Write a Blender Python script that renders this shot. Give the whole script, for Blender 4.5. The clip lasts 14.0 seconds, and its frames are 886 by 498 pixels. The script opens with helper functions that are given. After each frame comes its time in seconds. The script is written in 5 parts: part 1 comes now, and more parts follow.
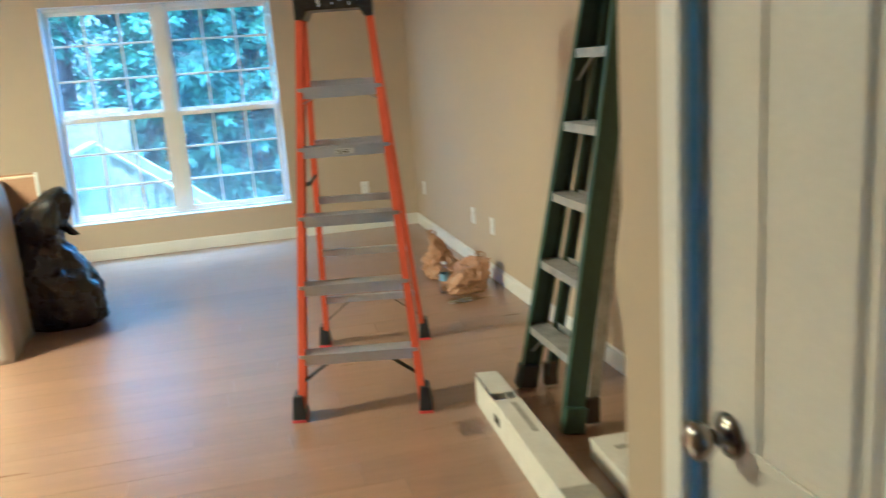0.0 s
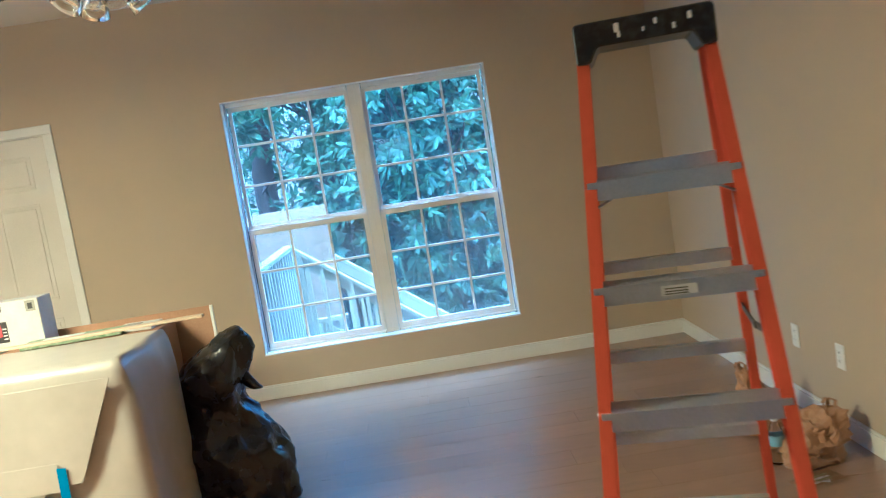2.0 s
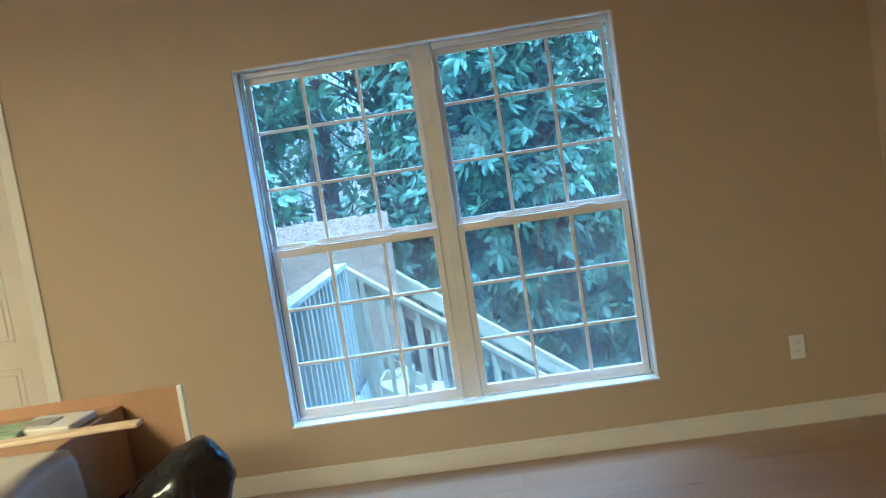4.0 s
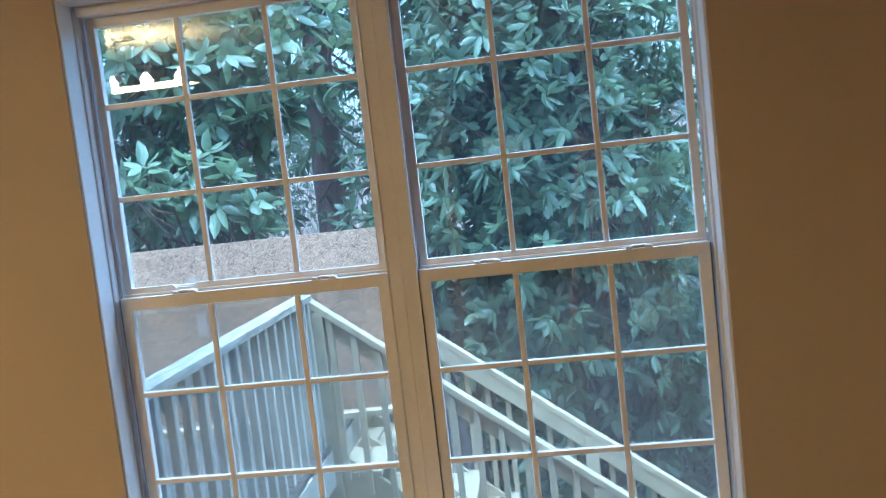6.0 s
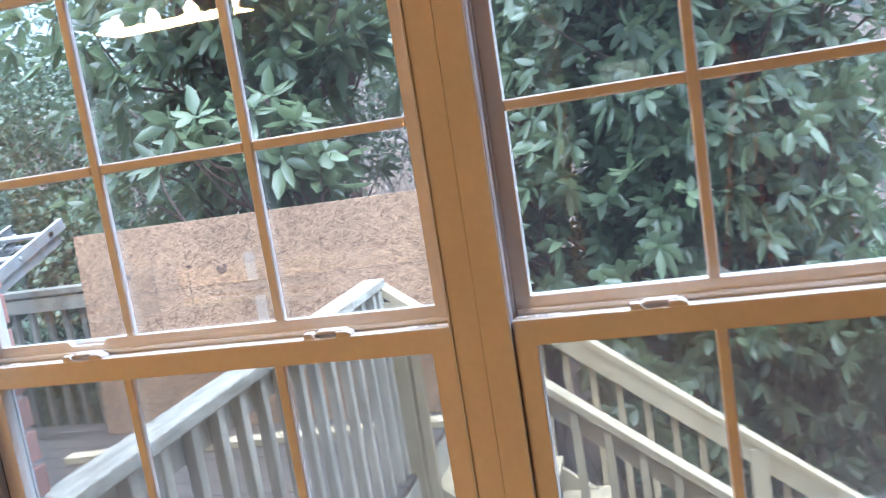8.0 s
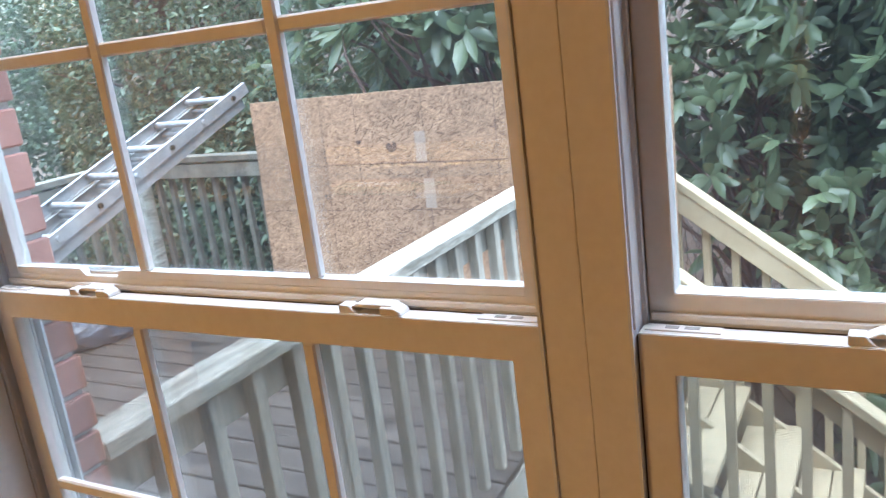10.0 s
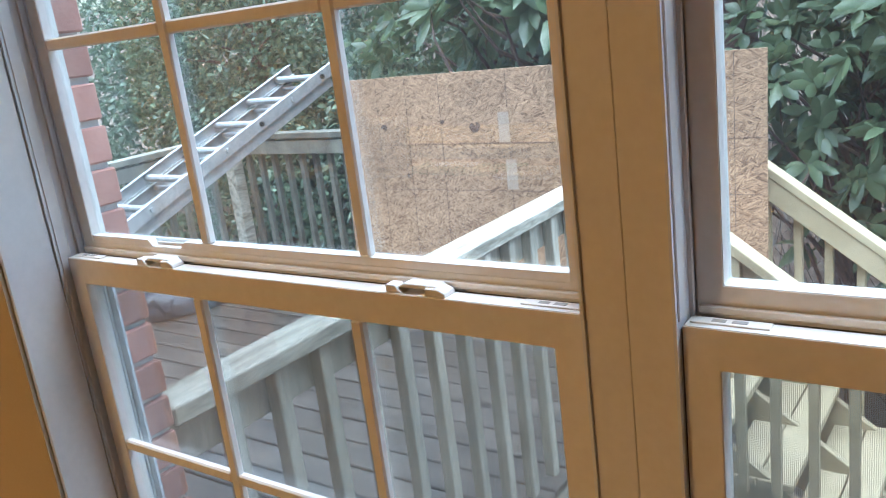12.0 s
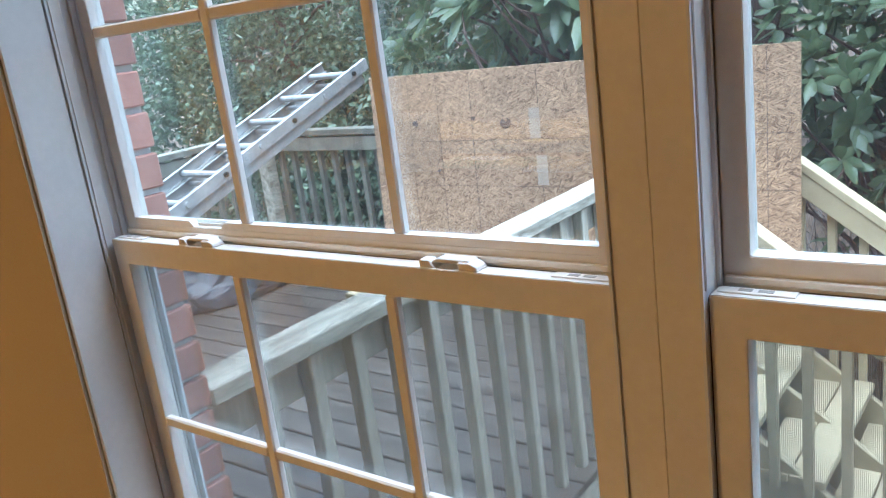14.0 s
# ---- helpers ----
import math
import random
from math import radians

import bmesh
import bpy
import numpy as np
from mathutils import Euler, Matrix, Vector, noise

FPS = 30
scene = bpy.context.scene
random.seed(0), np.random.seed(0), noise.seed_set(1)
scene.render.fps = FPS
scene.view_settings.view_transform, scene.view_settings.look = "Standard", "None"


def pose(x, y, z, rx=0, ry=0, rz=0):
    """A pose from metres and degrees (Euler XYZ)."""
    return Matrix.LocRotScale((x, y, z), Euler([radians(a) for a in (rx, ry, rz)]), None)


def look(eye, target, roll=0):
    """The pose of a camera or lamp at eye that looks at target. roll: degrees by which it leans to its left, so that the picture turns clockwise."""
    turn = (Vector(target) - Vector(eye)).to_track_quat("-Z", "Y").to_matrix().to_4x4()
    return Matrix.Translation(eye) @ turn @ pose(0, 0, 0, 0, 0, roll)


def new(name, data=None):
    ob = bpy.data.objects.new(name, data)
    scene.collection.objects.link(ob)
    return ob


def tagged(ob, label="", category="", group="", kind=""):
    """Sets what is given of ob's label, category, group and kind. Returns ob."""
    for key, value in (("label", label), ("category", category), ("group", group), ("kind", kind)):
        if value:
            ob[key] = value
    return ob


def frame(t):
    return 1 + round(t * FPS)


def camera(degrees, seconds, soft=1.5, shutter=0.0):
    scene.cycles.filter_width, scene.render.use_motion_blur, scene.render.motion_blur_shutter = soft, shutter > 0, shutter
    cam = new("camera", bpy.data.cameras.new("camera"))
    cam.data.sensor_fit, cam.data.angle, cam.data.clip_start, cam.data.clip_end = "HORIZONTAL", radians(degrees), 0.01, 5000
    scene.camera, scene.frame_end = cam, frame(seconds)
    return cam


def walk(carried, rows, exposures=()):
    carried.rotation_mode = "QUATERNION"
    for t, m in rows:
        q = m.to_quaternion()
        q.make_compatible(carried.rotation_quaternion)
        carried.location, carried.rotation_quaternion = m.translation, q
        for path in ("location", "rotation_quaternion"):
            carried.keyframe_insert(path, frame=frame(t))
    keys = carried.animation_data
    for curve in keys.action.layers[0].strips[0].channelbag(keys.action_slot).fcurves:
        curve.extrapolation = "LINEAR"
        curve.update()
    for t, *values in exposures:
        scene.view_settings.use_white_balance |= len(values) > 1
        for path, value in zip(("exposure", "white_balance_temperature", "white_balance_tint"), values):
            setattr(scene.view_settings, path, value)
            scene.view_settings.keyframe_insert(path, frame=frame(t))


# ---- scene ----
cam = camera(55.8, 14.0, soft=1.1, shutter=0.5)
PATH = [
    (0, (0.395, 1.14, 1.492), (0.868, 3.031, 1.045), -4.1),
    (0.5, (0.399, 1.495, 1.494), (0.668, 3.431, 1.07), -5.2),
    (1, (0.394, 1.9, 1.513), (0.606, 3.851, 1.127), -6.3),
    (1.5, (0.373, 2.356, 1.525), (0.423, 4.347, 1.341), -6.7),
    (2, (0.311, 2.822, 1.533), (0.355, 4.808, 1.304), -9.0),
    (2.5, (0.301, 3.277, 1.539), (0.312, 5.263, 1.303), -9.7),
    (3, (0.246, 3.706, 1.525), (0.177, 5.692, 1.296), -9.1),
    (3.5, (0.228, 4.171, 1.504), (0.15, 6.153, 1.252), -8.9),
    (3.7, (0.216, 4.35, 1.502), (0.108, 6.335, 1.284), -9.2),
    (5.8, (0.411, 6.143, 1.463), (0.193, 8.124, 1.299), -6.5),
    (6, (0.412, 6.293, 1.463), (0.181, 8.272, 1.291), -6.4),
    (6.5, (0.421, 6.68, 1.449), (0.119, 8.645, 1.235), -6.9),
    (7, (0.389, 7.022, 1.49), (0.004, 8.955, 1.15), -7.9),
    (7.5, (0.301, 7.315, 1.468), (-0.128, 9.246, 1.175), -7.7),
    (8, (0.271, 7.575, 1.487), (-0.24, 9.487, 1.198), -8.9),
    (8.5, (0.283, 7.82, 1.494), (-0.44, 9.651, 1.14), -7.7),
    (8.7, (0.25, 7.877, 1.5), (-0.501, 9.687, 1.101), -7.7),
    (10.8, (0.268, 8.083, 1.464), (-0.802, 9.685, 0.928), -7.0),
    (11, (0.274, 8.087, 1.462), (-0.807, 9.681, 0.923), -6.9),
    (11.5, (0.28, 8.08, 1.465), (-0.843, 9.642, 0.919), -7.0),
    (12, (0.285, 8.082, 1.474), (-0.861, 9.631, 0.939), -7.3),
    (12.5, (0.287, 8.079, 1.472), (-0.881, 9.617, 0.952), -7.4),
    (13, (0.294, 8.066, 1.466), (-0.897, 9.588, 0.95), -7.5),
    (13.5, (0.296, 8.063, 1.456), (-0.902, 9.579, 0.938), -7.5),
    (14, (0.299, 8.053, 1.456), (-0.905, 9.562, 0.93), -7.6),
]
EXPOSURES = [
    (0.0, 3.47, 3170, -7),
    (0.5, 3.10, 3300, -7),
    (1.0, 3.03, 3180, -7),
    (2.0, 2.96, 3180, -6),
    (3.7, 2.65, 3320, -7),
    (6.0, 2.10, 3950, 1),
    (7.5, 2.1, 4650, 12),
    (8.5, 2.10, 5100, 18),
    (11.0, 1.75, 5000, 9),
    (14.0, 1.75, 4850, 7),
]
walk(cam, [(t, look(eye, target, roll)) for t, eye, target, roll in PATH], EXPOSURES)

# ---- world, sun and lamps ----
world = bpy.data.worlds.new("world")
scene.world = world
world.use_nodes = True
sky = world.node_tree.nodes.new("ShaderNodeTexSky")
sky.sky_type, sky.sun_disc = "NISHITA", False
sky.sun_elevation, sky.sun_rotation = radians(82), radians(140)
sky.air_density, sky.dust_density = 1.6, 3.0
back = world.node_tree.nodes["Background"]
world.node_tree.links.new(sky.outputs[0], back.inputs[0])
back.inputs[1].default_value = 0.15

sun_data = bpy.data.lights.new("sun", "SUN")
sun_data.energy, sun_data.angle, sun_data.color = 5.0, radians(85), (1.0, 0.98, 0.95)
sun = new("sun", sun_data)
sun.matrix_world = look((1.5, 11.6, 20), (0, 13, 0))


def ceiling_lamp_light(x, y, z, watts, w, h, tilt=0):
    d = bpy.data.lights.new("ceiling_lamp", "AREA")
    d.shape, d.size, d.size_y, d.energy, d.color = "RECTANGLE", w, h, watts, (1.0, 0.51, 0.125)
    o = new("ceiling_lamp", d)
    o.matrix_world = pose(x, y, z, tilt)
    return o


LAMP = (-2.62, 4.95, 1.0, 0.30)
ceiling_lamp_light(LAMP[0], LAMP[1], 2.405, 45, LAMP[2], LAMP[3])
ceiling_lamp_light(LAMP[0], LAMP[1], 2.56, 16, LAMP[2], LAMP[3], 180)  # added up-light, brightens the ceiling and upper walls


# ---- materials ----
def nodes_of(name):
    m = bpy.data.materials.new(name)
    m.use_nodes = True
    n, l = m.node_tree.nodes, m.node_tree.links
    return m, n, l, n["Principled BSDF"]


def coords(n, l, stretch, jitter):
    """World position, stretched, shifted by each object's own random number."""
    geo = n.new("ShaderNodeNewGeometry")
    mp = n.new("ShaderNodeMapping")
    mp.inputs["Scale"].default_value = stretch
    l.new(geo.outputs["Position"], mp.inputs["Vector"])
    if jitter:
        info = n.new("ShaderNodeObjectInfo")
        mul = n.new("ShaderNodeMath")
        mul.operation = "MULTIPLY"
        mul.inputs[1].default_value = 37.0
        l.new(info.outputs["Random"], mul.inputs[0])
        l.new(mul.outputs[0], mp.inputs["Location"])
    return mp.outputs[0]


def surf(name, dark, light, scale=8.0, rough=0.5, metal=0.0, bump=0.1, stretch=(1, 1, 1), jitter=False,
         spread=0.0, island=False, fine=60.0, detail=6.0, spec=0.5, rough_var=0.1, coat=0.0, lo=0.3, hi=0.7, through_light=0.0):
    """A surface of two shades: a broad noise, a fine grain, relief, and a roughness that varies."""
    m, n, l, b = nodes_of(name)
    vec = coords(n, l, stretch, jitter)
    n1 = n.new("ShaderNodeTexNoise")
    n1.inputs["Scale"].default_value, n1.inputs["Detail"].default_value = scale, detail
    l.new(vec, n1.inputs["Vector"])
    n2 = n.new("ShaderNodeTexNoise")
    n2.inputs["Scale"].default_value, n2.inputs["Detail"].default_value = fine, 3.0
    l.new(vec, n2.inputs["Vector"])
    mix = n.new("ShaderNodeMix")
    mix.data_type = "FLOAT"
    mix.inputs[0].default_value = 0.35
    l.new(n1.outputs["Fac"], mix.inputs[2])
    l.new(n2.outputs["Fac"], mix.inputs[3])
    ramp = n.new("ShaderNodeValToRGB")
    e = ramp.color_ramp.elements
    e[0].position, e[1].position = lo, hi
    e[0].color, e[1].color = (*dark, 1), (*light, 1)
    l.new(mix.outputs[0], ramp.inputs[0])
    colour = ramp.outputs[0]
    if spread:
        hsv = n.new("ShaderNodeHueSaturation")
        rng = n.new("ShaderNodeMapRange")
        rng.inputs["To Min"].default_value, rng.inputs["To Max"].default_value = 1 - spread, 1 + spread
        if island:
            g = n.new("ShaderNodeNewGeometry")
            l.new(g.outputs["Random Per Island"], rng.inputs["Value"])
        else:
            g = n.new("ShaderNodeObjectInfo")
            l.new(g.outputs["Random"], rng.inputs["Value"])
        l.new(rng.outputs[0], hsv.inputs["Value"])
        l.new(colour, hsv.inputs["Color"])
        colour = hsv.outputs[0]
    l.new(colour, b.inputs["Base Color"])
    b.inputs["Metallic"].default_value = metal
    b.inputs["Specular IOR Level"].default_value = spec
    b.inputs["Coat Weight"].default_value = coat
    b.inputs["Coat Roughness"].default_value = 0.23
    rr = n.new("ShaderNodeMapRange")
    rr.inputs["To Min"].default_value, rr.inputs["To Max"].default_value = max(0.02, rough - rough_var), min(1, rough + rough_var)
    l.new(n1.outputs["Fac"], rr.inputs["Value"])
    l.new(rr.outputs[0], b.inputs["Roughness"])
    if through_light:
        tl, mx = n.new("ShaderNodeBsdfTranslucent"), n.new("ShaderNodeMixShader")
        mx.inputs[0].default_value = through_light
        l.new(colour, tl.inputs[0])
        l.new(b.outputs[0], mx.inputs[1])
        l.new(tl.outputs[0], mx.inputs[2])
        l.new(mx.outputs[0], n["Material Output"].inputs[0])
    if bump:
        bp = n.new("ShaderNodeBump")
        bp.inputs["Strength"].default_value, bp.inputs["Distance"].default_value = bump, 0.004
        l.new(mix.outputs[0], bp.inputs["Height"])
        l.new(bp.outputs[0], b.inputs["Normal"])
    return m


def glass_pane(name):
    m, n, l, b = nodes_of(name)
    n.remove(b)
    tr, gl = n.new("ShaderNodeBsdfTransparent"), n.new("ShaderNodeBsdfGlossy")
    tr.inputs[0].default_value = (0.93, 0.96, 0.95, 1)
    gl.inputs["Roughness"].default_value = 0.01
    lw, mx = n.new("ShaderNodeLayerWeight"), n.new("ShaderNodeMixShader")
    pw, sc = n.new("ShaderNodeMath"), n.new("ShaderNodeMath")
    pw.operation, pw.inputs[1].default_value = "POWER", 5.0
    sc.operation, sc.inputs[1].default_value, sc.inputs[2].default_value = "MULTIPLY_ADD", 0.88, 0.075
    l.new(lw.outputs["Facing"], pw.inputs[0])
    l.new(pw.outputs[0], sc.inputs[0])
    l.new(sc.outputs[0], mx.inputs[0])
    l.new(tr.outputs[0], mx.inputs[1])
    l.new(gl.outputs[0], mx.inputs[2])
    # a thin haze lifts the darks, standing in for lens glare and dust film
    haze, veil = n.new("ShaderNodeBsdfTranslucent"), n.new("ShaderNodeMixShader")
    haze.inputs[0].default_value = (0.80, 0.79, 0.75, 1)
    smear, amount = n.new("ShaderNodeTexNoise"), n.new("ShaderNodeMapRange")
    smear.inputs["Scale"].default_value, smear.inputs["Detail"].default_value = 4.0, 5.0
    l.new(coords(n, l, (1, 1, 0.5), False), smear.inputs["Vector"])
    amount.inputs["From Min"].default_value, amount.inputs["From Max"].default_value = 0.3, 0.7
    amount.inputs["To Min"].default_value, amount.inputs["To Max"].default_value = 0.005, 0.019
    l.new(smear.outputs["Fac"], amount.inputs["Value"])
    l.new(amount.outputs[0], veil.inputs[0])
    l.new(mx.outputs[0], veil.inputs[1])
    l.new(haze.outputs[0], veil.inputs[2])
    l.new(veil.outputs[0], n["Material Output"].inputs[0])
    return m


def screen_cloth(name):
    """Woven insect screen: fine grey threads, 1.6 mm apart."""
    m, n, l, b = nodes_of(name)
    b.inputs["Base Color"].default_value = (0.26, 0.27, 0.26, 1)
    b.inputs["Roughness"].default_value = 0.6
    geo, sep = n.new("ShaderNodeNewGeometry"), n.new("ShaderNodeSeparateXYZ")
    l.new(geo.outputs["Position"], sep.inputs[0])
    hits = []
    for axis in ("X", "Z"):
        w = n.new("ShaderNodeMath")
        w.operation = "PINGPONG"
        w.inputs[1].default_value = 0.00085
        l.new(sep.outputs[axis], w.inputs[0])
        c = n.new("ShaderNodeMath")
        c.operation = "LESS_THAN"
        c.inputs[1].default_value = 0.00012
        l.new(w.outputs[0], c.inputs[0])
        hits.append(c)
    mx = n.new("ShaderNodeMath")
    mx.operation = "MAXIMUM"
    l.new(hits[0].outputs[0], mx.inputs[0])
    l.new(hits[1].outputs[0], mx.inputs[1])
    l.new(mx.outputs[0], b.inputs["Alpha"])
    return m


def osb_board(name):
    """Oriented strand board: flat chips of several browns lying in all directions."""
    m, n, l, b = nodes_of(name)
    vec = coords(n, l, (1, 1, 1), False)
    out = []
    for rot, st in ((0.35, (25, 1, 235)), (-0.45, (27, 1, 220)), (1.05, (30, 1, 210))):
        turn = n.new("ShaderNodeMapping")
        turn.inputs["Rotation"].default_value = (0, rot, 0)
        l.new(vec, turn.inputs["Vector"])
        mp = n.new("ShaderNodeMapping")
        mp.inputs["Scale"].default_value = st
        l.new(turn.outputs[0], mp.inputs["Vector"])
        v = n.new("ShaderNodeTexVoronoi")
        v.inputs["Scale"].default_value = 1.0
        l.new(mp.outputs[0], v.inputs["Vector"])
        out.append(v)
    sel = n.new("ShaderNodeTexVoronoi")
    sel.inputs["Scale"].default_value = 55.0
    l.new(vec, sel.inputs["Vector"])
    sp = n.new("ShaderNodeSeparateColor")
    l.new(sel.outputs["Color"], sp.inputs[0])
    prev = out[0].outputs["Color"]
    for k, (v, th) in enumerate(((out[1], 0.36), (out[2], 0.7))):
        gt = n.new("ShaderNodeMath")
        gt.operation = "GREATER_THAN"
        gt.inputs[1].default_value = th
        l.new(sp.outputs[0], gt.inputs[0])
        mx = n.new("ShaderNodeMix")
        mx.data_type = "RGBA"
        l.new(gt.outputs[0], mx.inputs[0])
        l.new(prev, mx.inputs[6])
        l.new(v.outputs["Color"], mx.inputs[7])
        prev = mx.outputs[2]
    s2 = n.new("ShaderNodeSeparateColor")
    l.new(prev, s2.inputs[0])
    ramp = n.new("ShaderNodeValToRGB")
    e = ramp.color_ramp.elements
    e[0].position, e[0].color = 0.0, (0.115, 0.062, 0.031, 1)
    e[1].position, e[1].color = 1.0, (0.47, 0.305, 0.172, 1)
    mid = e.new(0.25)
    mid.color = (0.220, 0.128, 0.068, 1)
    l.new(s2.outputs[0], ramp.inputs[0])
    stain = n.new("ShaderNodeTexNoise")
    stain.inputs["Scale"].default_value, stain.inputs["Detail"].default_value = 2.2, 5
    l.new(vec, stain.inputs["Vector"])
    mr = n.new("ShaderNodeMapRange")
    mr.inputs["From Min"].default_value, mr.inputs["From Max"].default_value = 0.3, 0.7
    mr.inputs["To Min"].default_value, mr.inputs["To Max"].default_value = 0.78, 1.12
    l.new(stain.outputs["Fac"], mr.inputs["Value"])
    hs = n.new("ShaderNodeHueSaturation")
    l.new(ramp.outputs[0], hs.inputs["Color"])
    l.new(mr.outputs[0], hs.inputs["Value"])
    l.new(hs.outputs[0], b.inputs["Base Color"])
    b.inputs["Roughness"].default_value = 0.75
    bp = n.new("ShaderNodeBump")
    bp.inputs["Strength"].default_value, bp.inputs["Distance"].default_value = 0.4, 0.002
    l.new(s2.outputs[1], bp.inputs["Height"])
    l.new(bp.outputs[0], b.inputs["Normal"])
    return m


def glow(name, colour, strength):
    """Frosted glass lit from inside."""
    m, n, l, b = nodes_of(name)
    b.inputs["Base Color"].default_value = (0.8, 0.8, 0.78, 1)
    b.inputs["Emission Color"].default_value = (*colour, 1)
    b.inputs["Emission Strength"].default_value = strength
    return m


def clear_glass(name):
    m, n, l, b = nodes_of(name)
    b.inputs["Base Color"].default_value = (0.97, 0.98, 0.98, 1)
    b.inputs["Roughness"].default_value = 0.03
    b.inputs["Transmission Weight"].default_value = 1.0
    b.inputs["IOR"].default_value = 1.35
    return m


WALL = surf("beige_wall_paint", (0.43, 0.352, 0.225), (0.50, 0.412, 0.268), 1.1, 0.62, bump=0.06, fine=220, lo=0.2, hi=0.8, spec=0.3)
CEIL = surf("ceiling_paint", (0.66, 0.65, 0.62), (0.74, 0.73, 0.70), 1.5, 0.8, bump=0.15, fine=150)
TRIM = surf("white_trim_paint", (0.68, 0.66, 0.61), (0.78, 0.76, 0.71), 3, 0.35, bump=0.03, fine=90)
VINYL = surf("window_vinyl", (0.70, 0.66, 0.58), (0.80, 0.77, 0.70), 5, 0.38, bump=0.03, fine=80)
JAMB = surf("jamb_track_vinyl", (0.64, 0.65, 0.65), (0.74, 0.75, 0.75), 9, 0.45, bump=0.03)
DOORP = surf("door_paint", (0.60, 0.56, 0.48), (0.70, 0.66, 0.58), 2.5, 0.36, bump=0.05, fine=120)
FLOORW = surf("laminate_oak", (0.220, 0.131, 0.070), (0.305, 0.190, 0.108), 2.6, 0.31, bump=0.02, stretch=(0.7, 6.5, 1), jitter=True,
              spread=0.08, fine=24, spec=0.7, rough_var=0.08, lo=0.28, hi=0.72, coat=0.6)
GLASS = glass_pane("window_glass")
SCREEN = screen_cloth("insect_screen")
CLEAR = clear_glass("clear_glass")
ORANGE = surf("orange_fibreglass", (0.56, 0.090, 0.001), (0.66, 0.115, 0.001), 12, 0.55, spec=0.14, bump=0.05, stretch=(1, 1, 0.2), fine=120)
GREEN = surf("green_fibreglass", (0.020, 0.048, 0.032), (0.050, 0.092, 0.062), 9, 0.5, bump=0.1, stretch=(1, 1, 0.3), fine=90)
ALU = surf("brushed_aluminium", (0.50, 0.50, 0.51), (0.66, 0.66, 0.67), 7, 0.33, metal=0.7, bump=0.06, fine=140)
ALUW = surf("worn_aluminium", (0.27, 0.27, 0.26), (0.50, 0.49, 0.46), 14, 0.5, metal=0.55, bump=0.1, fine=60)
BLACKP = surf("black_plastic", (0.012, 0.012, 0.013), (0.03, 0.03, 0.03), 15, 0.45, bump=0.1)
CAPP = surf("paint_spotted_black_plastic", (0.010, 0.010, 0.011), (0.05, 0.05, 0.05), 30, 0.4, bump=0.15, lo=0.45, hi=0.75)
BAGP = surf("black_bin_bag", (0.006, 0.006, 0.007), (0.014, 0.014, 0.016), 10, 0.27, bump=0.6, fine=22, spec=0.6)
PAPER = surf("white_wrapping_paper", (0.39, 0.36, 0.31), (0.48, 0.45, 0.395), 3.0, 0.32, bump=0.3, fine=14, spec=0.6)
CARD = surf("brown_cardboard", (0.30, 0.175, 0.075), (0.40, 0.24, 0.11), 5, 0.75, bump=0.1, fine=90)
WCARD = surf("white_cardboard", (0.54, 0.515, 0.465), (0.66, 0.635, 0.58), 10, 0.6, bump=0.15, fine=60)
BTAPE = surf("blue_painters_tape", (0.010, 0.14, 0.42), (0.02, 0.20, 0.55), 20, 0.6, bump=0.2, fine=120)
PTAPE = surf("faded_blue_tape", (0.20, 0.36, 0.58), (0.28, 0.45, 0.66), 20, 0.5, bump=0.1, fine=120)
BROWNBAG = surf("brown_carrier_bag", (0.30, 0.165, 0.06), (0.46, 0.27, 0.11), 14, 0.45, bump=0.5, fine=30)
NICKEL = surf("aged_nickel", (0.26, 0.23, 0.19), (0.42, 0.39, 0.34), 12, 0.22, metal=1.0, bump=0.03)
STEEL = surf("zinc_steel", (0.45, 0.44, 0.42), (0.62, 0.61, 0.6), 20, 0.35, metal=1.0, bump=0.05)
DARKM = surf("dark_bronze", (0.05, 0.042, 0.035), (0.09, 0.075, 0.06), 12, 0.4, metal=0.8, bump=0.05)
PLAST = surf("white_plastic", (0.74, 0.73, 0.69), (0.80, 0.79, 0.75), 6, 0.35, bump=0.02)
PRINT = surf("dark_print", (0.02, 0.02, 0.02), (0.05, 0.045, 0.045), 20, 0.6, bump=0.0)
REDP = surf("red_print", (0.45, 0.03, 0.02), (0.55, 0.05, 0.03), 20, 0.6, bump=0.0)
GREENP = surf("green_print", (0.10, 0.20, 0.06), (0.46, 0.50, 0.34), 34, 0.5, bump=0.0)
GREYP = surf("grey_label", (0.26, 0.24, 0.20), (0.36, 0.34, 0.30), 25, 0.6, bump=0.05)
LIGHTW = surf("pale_pine", (0.55, 0.42, 0.26), (0.66, 0.53, 0.35), 6, 0.6, stretch=(1, 8, 8), bump=0.1)
# darker copy of the damp deck timber, tree shade put into its colour
SHADEDW = surf("damp_tree_shaded_timber", (0.075, 0.070, 0.052), (0.23, 0.215, 0.165), 6, 0.8, bump=0.5, stretch=(1.6, 1.6, 0.8), jitter=True, spread=0.2, fine=38, spec=0.25)
CAPW = surf("pale_worn_cap_timber", (0.19, 0.170, 0.125), (0.50, 0.47, 0.375), 9, 0.8, bump=0.7, stretch=(4.5, 0.6, 4.5), jitter=True, spread=0.06, fine=46, spec=0.25, lo=0.36, hi=0.62)
GREYW = surf("weathered_deck_timber", (0.22, 0.196, 0.145), (0.54, 0.495, 0.39), 6.5, 0.8, bump=0.7, stretch=(4.5, 4.5, 0.7), jitter=True, spread=0.16, fine=38, spec=0.25)
